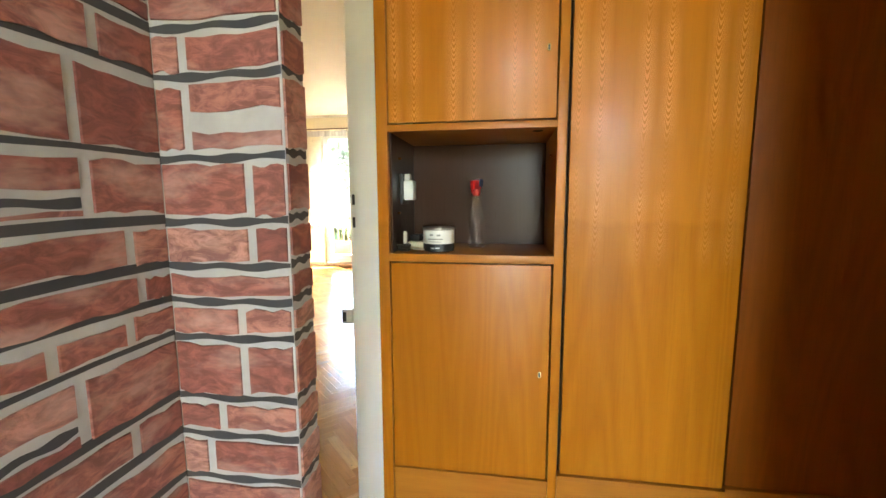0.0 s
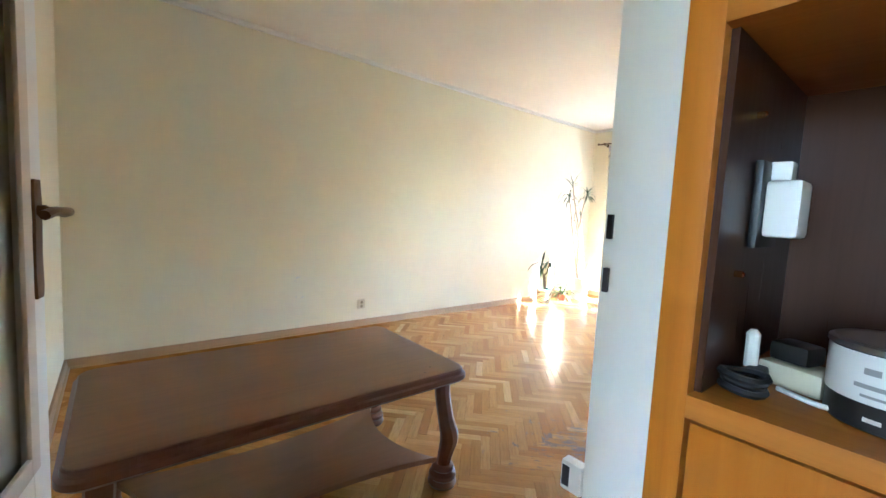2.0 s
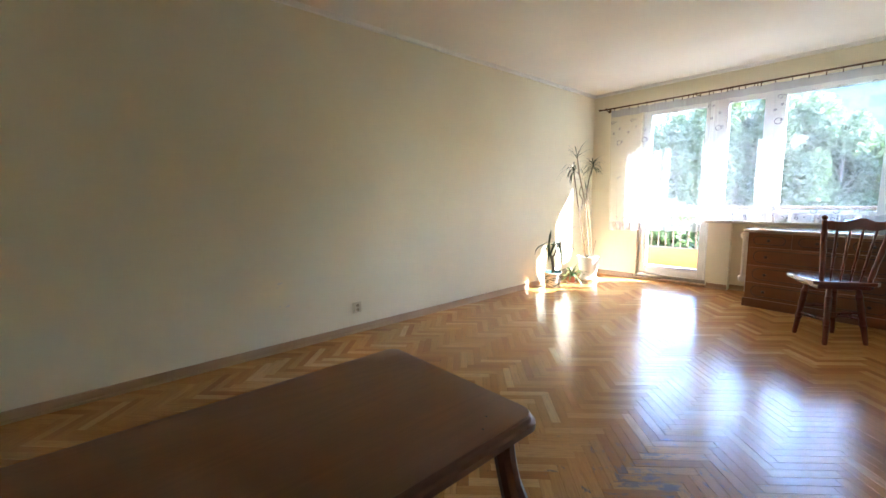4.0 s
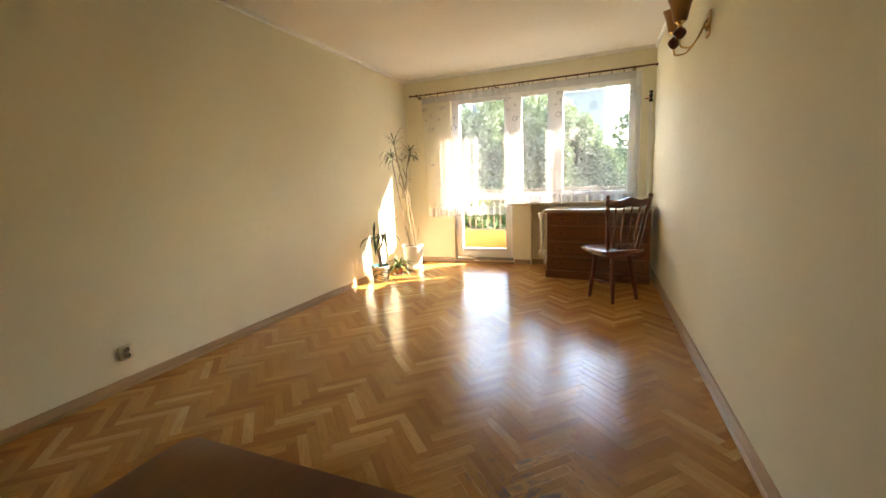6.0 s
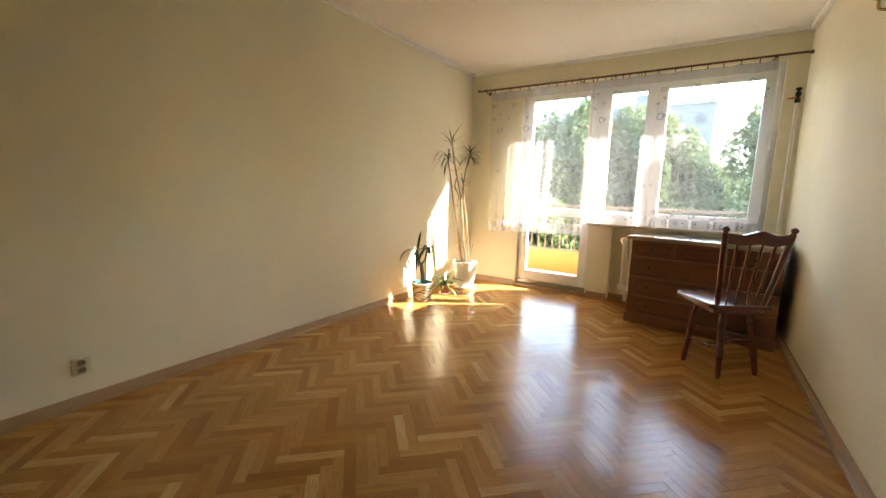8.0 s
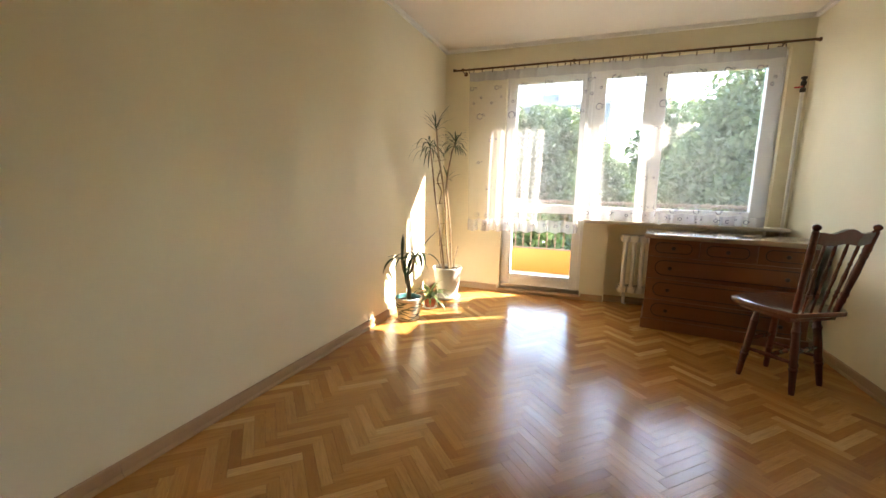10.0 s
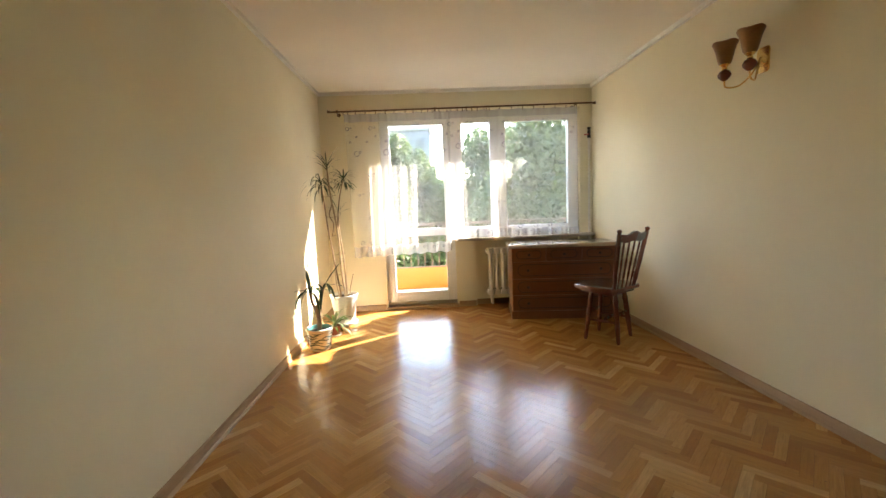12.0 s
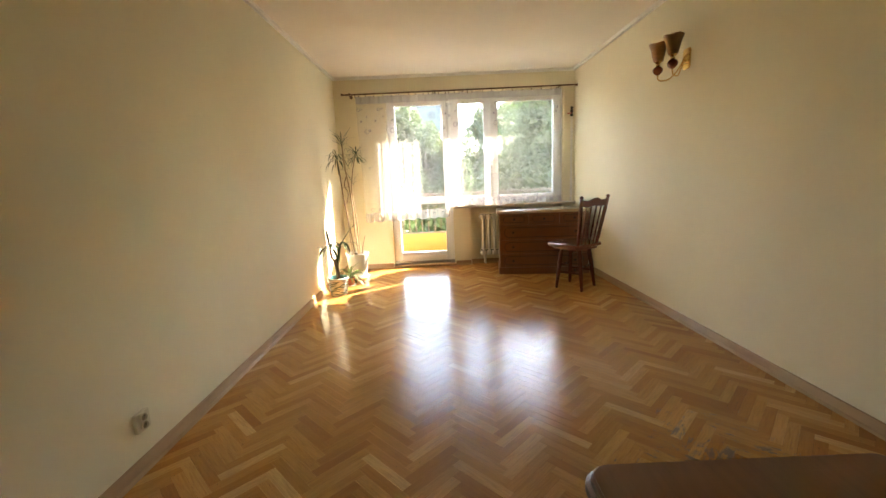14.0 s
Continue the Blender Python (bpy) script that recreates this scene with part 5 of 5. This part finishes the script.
yuc = thing("yucca_plant", pose(-3.345, 6.095, 0), "forked yucca in a wavy green and white pot", "potted plant")
pot(yuc, 0.088, 0.115, 0.200, PALEPOT, name="pot")["label"] = "pale glazed pot with dark wavy bands"
part("inner_rim", lathe(bmesh.new(), [(0.107, 0.160), (0.110, 0.198), (0.1075, 0.2015), (0.104, 0.198), (0.101, 0.160)], 36), TEALPOT, yuc, "teal glazed inner rim")
part("soil", lathe(bmesh.new(), [(0.103, 0.155), (0.103, 0.166), (0.01, 0.172)], 24), SOIL, yuc)
for k in range(8):
    zc = 0.022 + k * 0.021
    for j in range(3):
        bm = bmesh.new()
        a0 = j * 2.094 + k * 0.55 + r.uniform(0, 0.4)
        span, n = r.uniform(1.2, 1.8), 12
        rows = []
        for q in range(n + 1):
            s = q / n
            a = a0 + span * s
            w = 0.0062 * math.sin(math.pi * s) ** 0.6 + 0.0004
            z = zc + 0.006 * math.sin(s * 9 + k)
            rr = 0.088 + (0.113 - 0.088) * z / 0.17 + 0.0012
            rows.append([bm.verts.new((rr * math.cos(a), rr * math.sin(a), z + dz)) for dz in (-w, w)])
        for a, b in zip(rows, rows[1:]):
            bm.faces.new((a[0], b[0], b[1], a[1]))
        part("wave_band", bm, WAVEPAINT, yuc)
trunk = [(0, 0, 0.16), (0.004, 0, 0.26), (-0.012, 0, 0.36), (-0.020, 0.0, 0.39)]
part("trunk", tube(bmesh.new(), curve_pts(trunk, 5), 0.020, 10), STEM, yuc)
for tip, n in (((-0.055, -0.02, 0.52), 6), ((0.050, 0.02, 0.545), 8)):
    part("branch", tube(bmesh.new(), curve_pts([(-0.018, 0, 0.385), ((tip[0] - 0.018) * 0.6, tip[1] * 0.5, 0.43), tip], 5), 0.012, 8), STEM, yuc)
    for k in range(n):
        a = k * 2.4 + (0.6 if tip[0] > 0 else 2.0)
        e = 1.5 if k == 0 else r.uniform(0.25, 0.9)
        bm = bmesh.new()
        strap_leaf(bm, tip, (math.cos(a), math.sin(a), e), r.uniform(0.26, 0.36), 0.030, 0.5 if k == 0 else r.uniform(2.2, 3.4), 9)
        part("leaf", bm, YUCLEAF, yuc, smooth=60)

spid = thing("spider_plant", pose(-3.305, 6.480, 0), "small variegated plant in a terracotta pot", "potted plant")
part("saucer", lathe(bmesh.new(), [(0.050, 0.0), (0.066, 0.004), (0.070, 0.014), (0.066, 0.014), (0.02, 0.006)], 24), WHITEPOT, spid, "small pale saucer")
bm = lathe(bmesh.new(), [(0.040, 0.006), (0.043, 0.008), (0.055, 0.075), (0.061, 0.076), (0.062, 0.100), (0.056, 0.100), (0.054, 0.080), (0.01, 0.078)], 24)
part("pot", bm, TERRA, spid, "terracotta pot")
part("soil", lathe(bmesh.new(), [(0.053, 0.080), (0.053, 0.088), (0.01, 0.092)], 18), SOIL, spid)
tuft(spid, (0, 0, 0.12), 34, 0.25, 0.024, 1.7, SPIDLEAF, r, 0.3)

# ---- outside: balcony ----
single("balcony_floor", block(-3.6, YW + 0.3, -0.20, 0.1, 8.78, -0.03, 0.004), CONCRETE, "bare concrete balcony floor", "balcony", kind=STRUCT)
single("balcony_above", block(-4.2, YW + 0.3, 2.70, 1.2, 8.155, 2.86, 0.004), STUCCO, "underside of the balcony above", "balcony", kind=STRUCT)
# unseen side wall, added and sized to keep sun off the window's right part
single("balcony_sun_block", block(0.05, YW + 0.3, -0.20, 0.17, 8.44, 2.70, 0.004), STUCCO, "unseen rendered side wall added to block the sun", "balcony", kind=STRUCT)
rail = thing("balcony_railing", pose(0, 0, 0), "steel balcony railing with an ochre lower panel", "railing")
part("panel", block(-3.55, 8.735, -0.03, 0.05, 8.755, 0.300, 0.003), YELLOW, rail, "ochre yellow parapet panel")
part("handrail", block(-3.55, 8.72, 0.955, 0.05, 8.765, 0.985, 0.006), REDRAIL, rail, "red-brown handrail")
part("lower_rail", block(-3.55, 8.734, 0.300, 0.05, 8.756, 0.318, 0.002), REDRAIL, rail)
bar = finish(block(-0.007, -0.007, 0.318, 0.007, 0.007, 0.956), "bar", REDRAIL)
for k in range(33):
    o = new("bar", bar)
    o.parent, o.location = rail, (-3.50 + 0.11 * k, 8.745, 0)
single("facade", block(-14, YW + 0.02, 2.86, 12, YW + 0.3, 9.0), STUCCO, "rendered facade above the balcony", "facade", kind=STRUCT)
single("facade_below", block(-14, YW + 0.02, -6.0, 12, YW + 0.3, -0.20), STUCCO, "rendered facade below the balcony", "facade", kind=STRUCT)

# ---- outside: ground, trees, buildings ----
GZ = -6.0
single("ground", block(-900, -60, GZ - 0.5, 900, 2200, GZ), GRASS, "grassy ground below the building", "ground", kind=STRUCT)


def leaf_cloud(name, parent, lumps, count, size, mat, seed):
    """A crown of many small leaf sprays, gathered in uneven clumps."""
    g = np.random.RandomState(seed)
    vs, fs = [], []
    weights = np.array([l[3] ** 2 for l in lumps])
    pick = g.choice(len(lumps), count, p=weights / weights.sum())
    for k in pick:
        cx, cy, cz, rad, tall = lumps[k]
        d = g.normal(size=3)
        d /= np.linalg.norm(d)
        rr = rad * (0.55 + 0.5 * g.rand() ** 0.6)
        p = np.array((cx, cy, cz)) + d * (rr, rr, rr * tall)
        a, b = g.normal(size=3), g.normal(size=3)
        a /= np.linalg.norm(a)
        b -= a * a.dot(b)
        b /= np.linalg.norm(b)
        s = size * g.uniform(0.6, 1.4)
        n = len(vs)
        vs += [tuple(p - a * s), tuple(p + b * s * 0.45), tuple(p + a * s), tuple(p - b * s * 0.45)]
        fs.append((n, n + 1, n + 2, n + 3))
    me = bpy.data.meshes.new(name)
    me.from_pydata(vs, [], fs)
    me.materials.append(mat)
    o = new(name, me)
    o.parent = parent
    return o


def tree(x, y, top, spread, label, mat, seed, slim=1.0, count=7000, leaf=0.16):
    g = random.Random(seed)
    root = thing("tree", pose(x, y, GZ), label, "tree", "trees outside")
    h = top - GZ
    bm = tube(bmesh.new(), curve_pts([(0, 0, 0), (0.1, 0.05, h * 0.3), (-0.1, 0, h * 0.6), (0.05, 0, h * 0.92)], 4), [0.28 * (1 - k / 13) + 0.03 for k in range(13)], 8)
    part("trunk", bm, BARK, root)
    lumps = []
    for k in range(44):
        a, q = g.uniform(0, 6.283), g.uniform(0.25, 1.0)
        z = h * q
        reach = spread * (math.sin(math.pi * min(1.0, 0.18 + 0.82 * (1 - q) ** 0.7)) ** 0.7) * g.uniform(0.35, 1.0)
        p = Vector((reach * math.cos(a), reach * math.sin(a), z * 0.96))
        lumps.append((p.x, p.y, p.z, spread * g.uniform(0.25, 0.44), slim * g.uniform(0.9, 1.5)))
        if k % 2 == 0:
            part("limb", tube(bmesh.new(), [(0, 0, z * 0.72), (p.x * 0.5, p.y * 0.5, z * 0.84), tuple(p)], [0.09, 0.06, 0.02], 6), BARK, root)
    lumps.append((0, 0, h * 0.93, spread * 0.25, 1.9))
    leaf_cloud("crown", root, lumps, int(count * 3.6), leaf * 0.95, mat, seed)
    return root


def az(deg, dist, x0=-1.6, y0=2.5):
    return x0 + dist * math.sin(radians(deg)), y0 + dist * math.cos(radians(deg))


tree(*az(-20.0, 45), 6.6, 4.0, "broad leafy green tree", TREELEAF, 22, 1.1, 6000, 0.27)
tree(*az(-15.5, 42), 8.3, 3.0, "slender green tree beyond the balcony", TREELEAF, 21, 1.5, 7000, 0.24)
tree(*az(-11.5, 46), 9.2, 3.4, "tall leafy green tree", TREELEAF_PALE, 23, 1.3, 8000, 0.26)
tree(*az(-6.8, 45), 8.5, 3.6, "pale green leafy tree in full leaf", TREELEAF_PALE, 24, 1.2, 8000, 0.26)
tree(*az(-2.6, 45), 6.2, 2.8, "rounded pale green tree", TREELEAF_PALE, 25, 1.1, 6000, 0.24)
tree(*az(0.9, 46), 3.7, 2.2, "smaller rounded green tree", TREELEAF, 30, 1.0, 4000, 0.24)
tree(*az(8.5, 30), 5.7, 2.6, "dense dark green tree", TREELEAF, 26, 1.3, 8000, 0.17)
tree(*az(13.0, 21), 5.0, 3.0, "large leafy tree close to the window", TREELEAF, 27, 1.3, 9000, 0.15)
tree(*az(19.0, 20), 5.0, 3.0, "large leafy tree close to the window", TREELEAF, 28, 1.2, 8000, 0.15)
tree(*az(5.5, 60), 4.2, 3.2, "distant dark leafy tree", TREELEAF, 29, 1.2, 3000, 0.3)
for k, (a, d, t) in enumerate(((-21, 13.5, 0.5), (-16.5, 13, 0.8), (-11, 14, 0.5), (-4, 14, 0.7), (2, 13, 0.45))):
    x, y = az(a, d)
    bush = thing("shrub", pose(x, y, GZ), "tall leafy shrub below the balcony", "shrub", "shrubs below the balcony")
    part("stem", tube(bmesh.new(), [(0, 0, 0), (0.05, 0.02, 3.2), (0, 0, 5.4)], [0.12, 0.09, 0.04], 6), BARK, bush)
    g = random.Random(50 + k)
    leaf_cloud("crown", bush, [(g.uniform(-0.9, 0.9), g.uniform(-0.8, 0.8), g.uniform(3.0, 5.6) + t, g.uniform(0.5, 0.8), 0.9) for _ in range(9)], 4500, 0.11, TREELEAF_PALE if k % 2 else TREELEAF, 60 + k)


def block_of_flats(name, x0, x1, y, z1, mat, label, cols, step=None):
    root = thing(name, pose(0, 0, 0), label, "apartment block")
    part("wall", block(x0, y, GZ, x1, y + 14, z1), mat, root)
    part("roof", block(x0 - 0.3, y - 0.3, z1, x1 + 0.3, y + 14.3, z1 + 0.5), CONCRETE, root)
    if step:
        part("stair_tower", block(step[0], y + 3, z1 + 0.5, step[1], y + 9, z1 + step[2]), mat, root)
    w = (x1 - x0) / cols
    me = finish(block(-0.75, -0.06, -0.7, 0.75, 0.03, 0.7), "window", FARGLASS)
    for c in range(cols):
        z = GZ + 1.8
        while z < z1 - 1.0:
            o = new("window", me)
            o.parent, o.location = root, (x0 + w * (c + 0.5), y - 0.02, z)
            z += 2.8
    return root


x0, y0 = az(-15.0, 78)
x1, _ = az(0.0, 78)
block_of_flats("apartment_building", x0 - 3, x1, y0, 15.0, GREYBLOCK, "blue-grey block of flats behind the trees", 7, (x1 - 11.5, x1 - 8.5, 2.6))
x0, y0 = az(10.5, 70)
block_of_flats("apartment_building", x0, x0 + 9, y0, 13.2, BEIGEBLOCK, "beige block of flats behind the trees", 3)
for a, d, w, h in ((2.2, 62, 8, 4.6), (4.2, 80, 10, 5.0), (1.2, 95, 9, 5.4)):
    x, y = az(a, d)
    house = thing("house", pose(x, y, GZ), "small far house with a red pitched roof", "house")
    part("wall", block(-w / 2, 0, 0, w / 2, 8, h), BEIGEBLOCK, house)
    part("roof", prism(bmesh.new(), [(-w / 2 - 0.5, h), (w / 2 + 0.5, h), (0, h + 1.9)], -0.5, 8.5, 0, pose(0, 8, 0, 90, 0, 0)), ROOFRED, house, "red tiled roof")
    for k in (-1, 1):
        part("window", block(k * w / 4 - 0.5, -0.06, h - 2.4, k * w / 4 + 0.5, 0.02, h - 1.1), FARGLASS, house)
bm = bmesh.new()
for k in range(60):
    a = -40 + k * 1.4
    x, y = az(a, 420 + 60 * math.sin(k * 1.7))
    h = 9 + 4 * math.sin(k * 0.9) + 3 * math.sin(k * 2.3)
    lathe(bm, [(14, 0), (13, h * 0.6), (8, h * 0.9), (2, h)], 8, pose(x, y, GZ))
far = single("woods", bm, FARGREEN, "low wooded ridge on the horizon", "woods", kind="stuff")

# ---- brick-print wallpaper in the hall ----
COURSES = [0.0, 0.09, 0.19, 0.265, 0.37, 0.455, 0.535, 0.625, 0.705, 0.797, 0.856, 0.907, 0.985, 1.031, 1.075, 1.129, 1.204, 1.297, 1.351, 1.44, 1.53, 1.64, 1.72, 1.83, 1.91, 2.02, 2.10, 2.2, 2.29, 2.37, 2.47, 2.6]
brickwall = thing("brick_wallpaper", pose(0, 0, 0), "red brick patterned wall covering with pale joints", "wall covering", kind=STRUCT)
pier = single("hall_pier", block(-0.107, 1.089, -0.06, 0.056, 1.132, TOP + 0.02), HALLP, "short pier beside the doorway under brick paper", "wall", kind=STRUCT)
part("mortar", block(-0.1068, -0.60, 0.0, -0.1035, 1.087, TOP), MORTAR, brickwall, "pale grey printed joints")
part("mortar", block(-0.1035, 1.0855, 0.0, 0.056, 1.0888, TOP), MORTAR, brickwall, "pale grey printed joints")
part("mortar", block(0.0562, 1.0855, 0.0, 0.0592, 1.134, TOP), MORTAR, brickwall, "pale grey printed joints")
rb = random.Random(5)


def wavy(c):
    """The print's courses wander a little."""
    s = c.x + c.y
    return 0.004 * math.sin(6.3 * s) + 0.0025 * math.sin(15 * s + 1)


def brick_piece(p, q, n, z0, z1):
    """One printed brick between p and q on the wall, a little proud along n, with ragged edges."""
    bm = bmesh.new()
    p, q, n = Vector((*p, 0)), Vector((*q, 0)), Vector((*n, 0))
    steps = 5
    z0, z1 = z0 + rb.uniform(-0.004, 0.003), z1 - rb.uniform(0, 0.005)
    edge = []
    for k in range(steps + 1):
        c = p.lerp(q, k / steps)
        edge.append((c, z0 + rb.uniform(0, 0.005) + wavy(c)))
    for k in range(steps + 1):
        c = q.lerp(p, k / steps)
        edge.append((c, z1 - rb.uniform(0, 0.005) + wavy(c)))
    lo = [bm.verts.new(c + Vector((0, 0, z))) for c, z in edge]
    mid = sum((v.co for v in lo), Vector()) / len(lo)
    hi = [bm.verts.new(v.co + n * 0.0026 + (mid - v.co) * 0.012) for v in lo]
    bm.faces.new(hi)
    m = len(lo)
    for k in range(m):
        bm.faces.new((lo[k], lo[(k + 1) % m], hi[(k + 1) % m], hi[k]))
    part("brick", bm, BRICK, brickwall, smooth=0)


dark = bmesh.new()


def dark_line(p, q, n, z):
    p, q, n = Vector((*p, 0)), Vector((*q, 0)), Vector((*n, 0))
    k = 16
    ph = rb.uniform(0, 6.3)
    rows = []
    for j in range(k + 1):
        c = p.lerp(q, j / k) + n * 0.0006 + Vector((0, 0, 1)) * wavy(p.lerp(q, j / k))
        rows.append((dark.verts.new(c + Vector((0, 0, z - 0.0085 + 0.0022 * math.sin(j * 0.7 + ph)))), dark.verts.new(c + Vector((0, 0, z + 0.0012 * math.sin(j * 1.1 + 2 * ph))))))
    for a, b in zip(rows, rows[1:]):
        dark.faces.new((a[0], b[0], b[1], a[1]))


for c, (z0, z1) in enumerate(zip(COURSES, COURSES[1:])):
    j = 0.011
    # long wall, then the pier's face and its edge; the print runs on round the corners
    y = 1.087 + 0.02 + (0.08 if c % 2 else 0.0)
    while y > -0.55:
        w = rb.uniform(0.075, 0.19)
        a, b = min(y, 1.083), y - w
        if a - b > 0.03:
            if z1 - z0 > 0.07 and rb.random() < 0.25:
                zm = (z0 + z1) / 2 + rb.uniform(-0.01, 0.01)
                brick_piece((-0.1035, a), (-0.1035, b + 0.012), (1, 0), z0 + j, zm - 0.006)
                brick_piece((-0.1035, a), (-0.1035, b + 0.012), (1, 0), zm + 0.008, z1)
                dark_line((-0.1035, a), (-0.1035, b), (1, 0), zm + 0.001)
            else:
                brick_piece((-0.1035, a), (-0.1035, b + 0.012), (1, 0), z0 + j, z1)
        y -= w
    dark_line((-0.1035, 1.085), (-0.1035, -0.55), (1, 0), z0 + 0.012)
    cut = rb.choice([0.035, 0.055, 0.09, 0.11, 0.2])
    if cut < 0.15:
        brick_piece((-0.100, 1.0855), (-0.1035 + cut, 1.0855), (0, -1), z0 + j, z1)
        if z1 - z0 > 0.085:
            zm = (z0 + z1) / 2
            brick_piece((-0.0915 + cut, 1.0855), (0.0565, 1.0855), (0, -1), z0 + j, zm - 0.006)
            brick_piece((-0.0915 + cut, 1.0855), (0.0565, 1.0855), (0, -1), zm + 0.008, z1)
        else:
            brick_piece((-0.0915 + cut, 1.0855), (0.0565, 1.0855), (0, -1), z0 + j, z1)
    else:
        brick_piece((-0.100, 1.0855), (0.0565, 1.0855), (0, -1), z0 + j, z1)
    dark_line((-0.1035, 1.0855), (0.0592, 1.0855), (0, -1), z0 + 0.009)
    brick_piece((0.0592, 1.087), (0.0592, 1.134), (1, 0), z0 + j, z1)
    dark_line((0.0592, 1.0855), (0.0592, 1.134), (1, 0), z0 + 0.012)
part("printed_shadow", dark, BRICKDARK, brickwall, "dark printed lines under the bricks", smooth=0)["kind"] = "stuff"

# ---- herringbone parquet ----
SL, SW, SN = 0.288, 0.048, 6
KERF = 0.00025


def stave_geometry(verts, faces, uvs, cx, cy, ang, lift, tilt):
    """A stave with chamfered edges; u runs along the grain."""
    ca, sa = math.cos(ang), math.sin(ang)
    n = len(verts)
    hl, hw = SL / 2 - KERF, SW / 2 - KERF
    c = 0.0003
    for inset, z in ((0.0, -0.014), (0.0, -0.0005), (c, 0.0)):
        for u, v in ((-1, -1), (1, -1), (1, 1), (-1, 1)):
            lu, lv = u * (hl - inset), v * (hw - inset)
            verts.append((cx + lu * ca - lv * sa, cy + lu * sa + lv * ca, z + lift + tilt * v))
            uvs.append((lu, lv))
    for k in range(4):
        j = (k + 1) % 4
        faces.append((n + k, n + j, n + 4 + j, n + 4 + k))
        faces.append((n + 4 + k, n + 4 + j, n + 8 + j, n + 8 + k))
    faces.append((n + 8, n + 9, n + 10, n + 11))


def stave_mesh(name, verts, faces, uvs):
    me = bpy.data.meshes.new(name)
    me.from_pydata(verts, [], faces)
    layer = me.uv_layers.new(name="stave")
    idx = np.empty(len(me.loops), dtype=np.int32)
    me.loops.foreach_get("vertex_index", idx)
    layer.data.foreach_set("uv", np.array(uvs, dtype=np.float32)[idx].ravel())
    me.materials.append(PARQUET)
    return me


staves = []
root2 = math.sqrt(0.5)
for i in range(-90, 260):
    for j in range(-36, 37):
        for kind in (0, 1):
            u, v = i + j * SN, i - j * SN
            cu, cv = (u + SN / 2, v + 0.5) if kind == 0 else (u + SN + 0.5, v + 1 - SN / 2)
            x, y = (cu - cv) * SW * root2 - 1.93, (cu + cv) * SW * root2 + 0.6
            if XL - 0.11 < x < xr(max(y, YB)) + (0.11 if y > 2.1 else 0.06) and YB - 0.1 < y < YW + 0.1:
                staves.append((x, y, math.pi / 4 if kind == 0 else 3 * math.pi / 4))
rs = random.Random(9)
near = [s for s in staves if 2.62 < s[1] < 4.3 and -2.75 < s[0] < -0.85]
near.sort(key=lambda s: abs(s[1] - 3.4) * 0.8 + abs(s[0] + 1.9))
near = set(near[:300])
shared = {}
for ang in (math.pi / 4, 3 * math.pi / 4):
    for q in range(3):
        v, f, w = [], [], []
        stave_geometry(v, f, w, 0, 0, ang, 0.0, (q - 1) * 0.00018)
        shared[ang, q] = stave_mesh("stave", v, f, w)
v, f, w = [], [], []
for s in staves:
    lift = rs.uniform(-0.0003, 0.0)
    if s in near:
        o = new("stave", shared[s[2], rs.randrange(3)])
        o.parent, o.location = floor_ob, (s[0], s[1], lift)
    else:
        stave_geometry(v, f, w, s[0], s[1], s[2], lift, rs.uniform(-0.00032, 0.00032))
rest = new("parquet", stave_mesh("parquet", v, f, w))
rest.parent = floor_ob
rest["kind"] = "stuff"
rest["label"] = "oak herringbone staves"
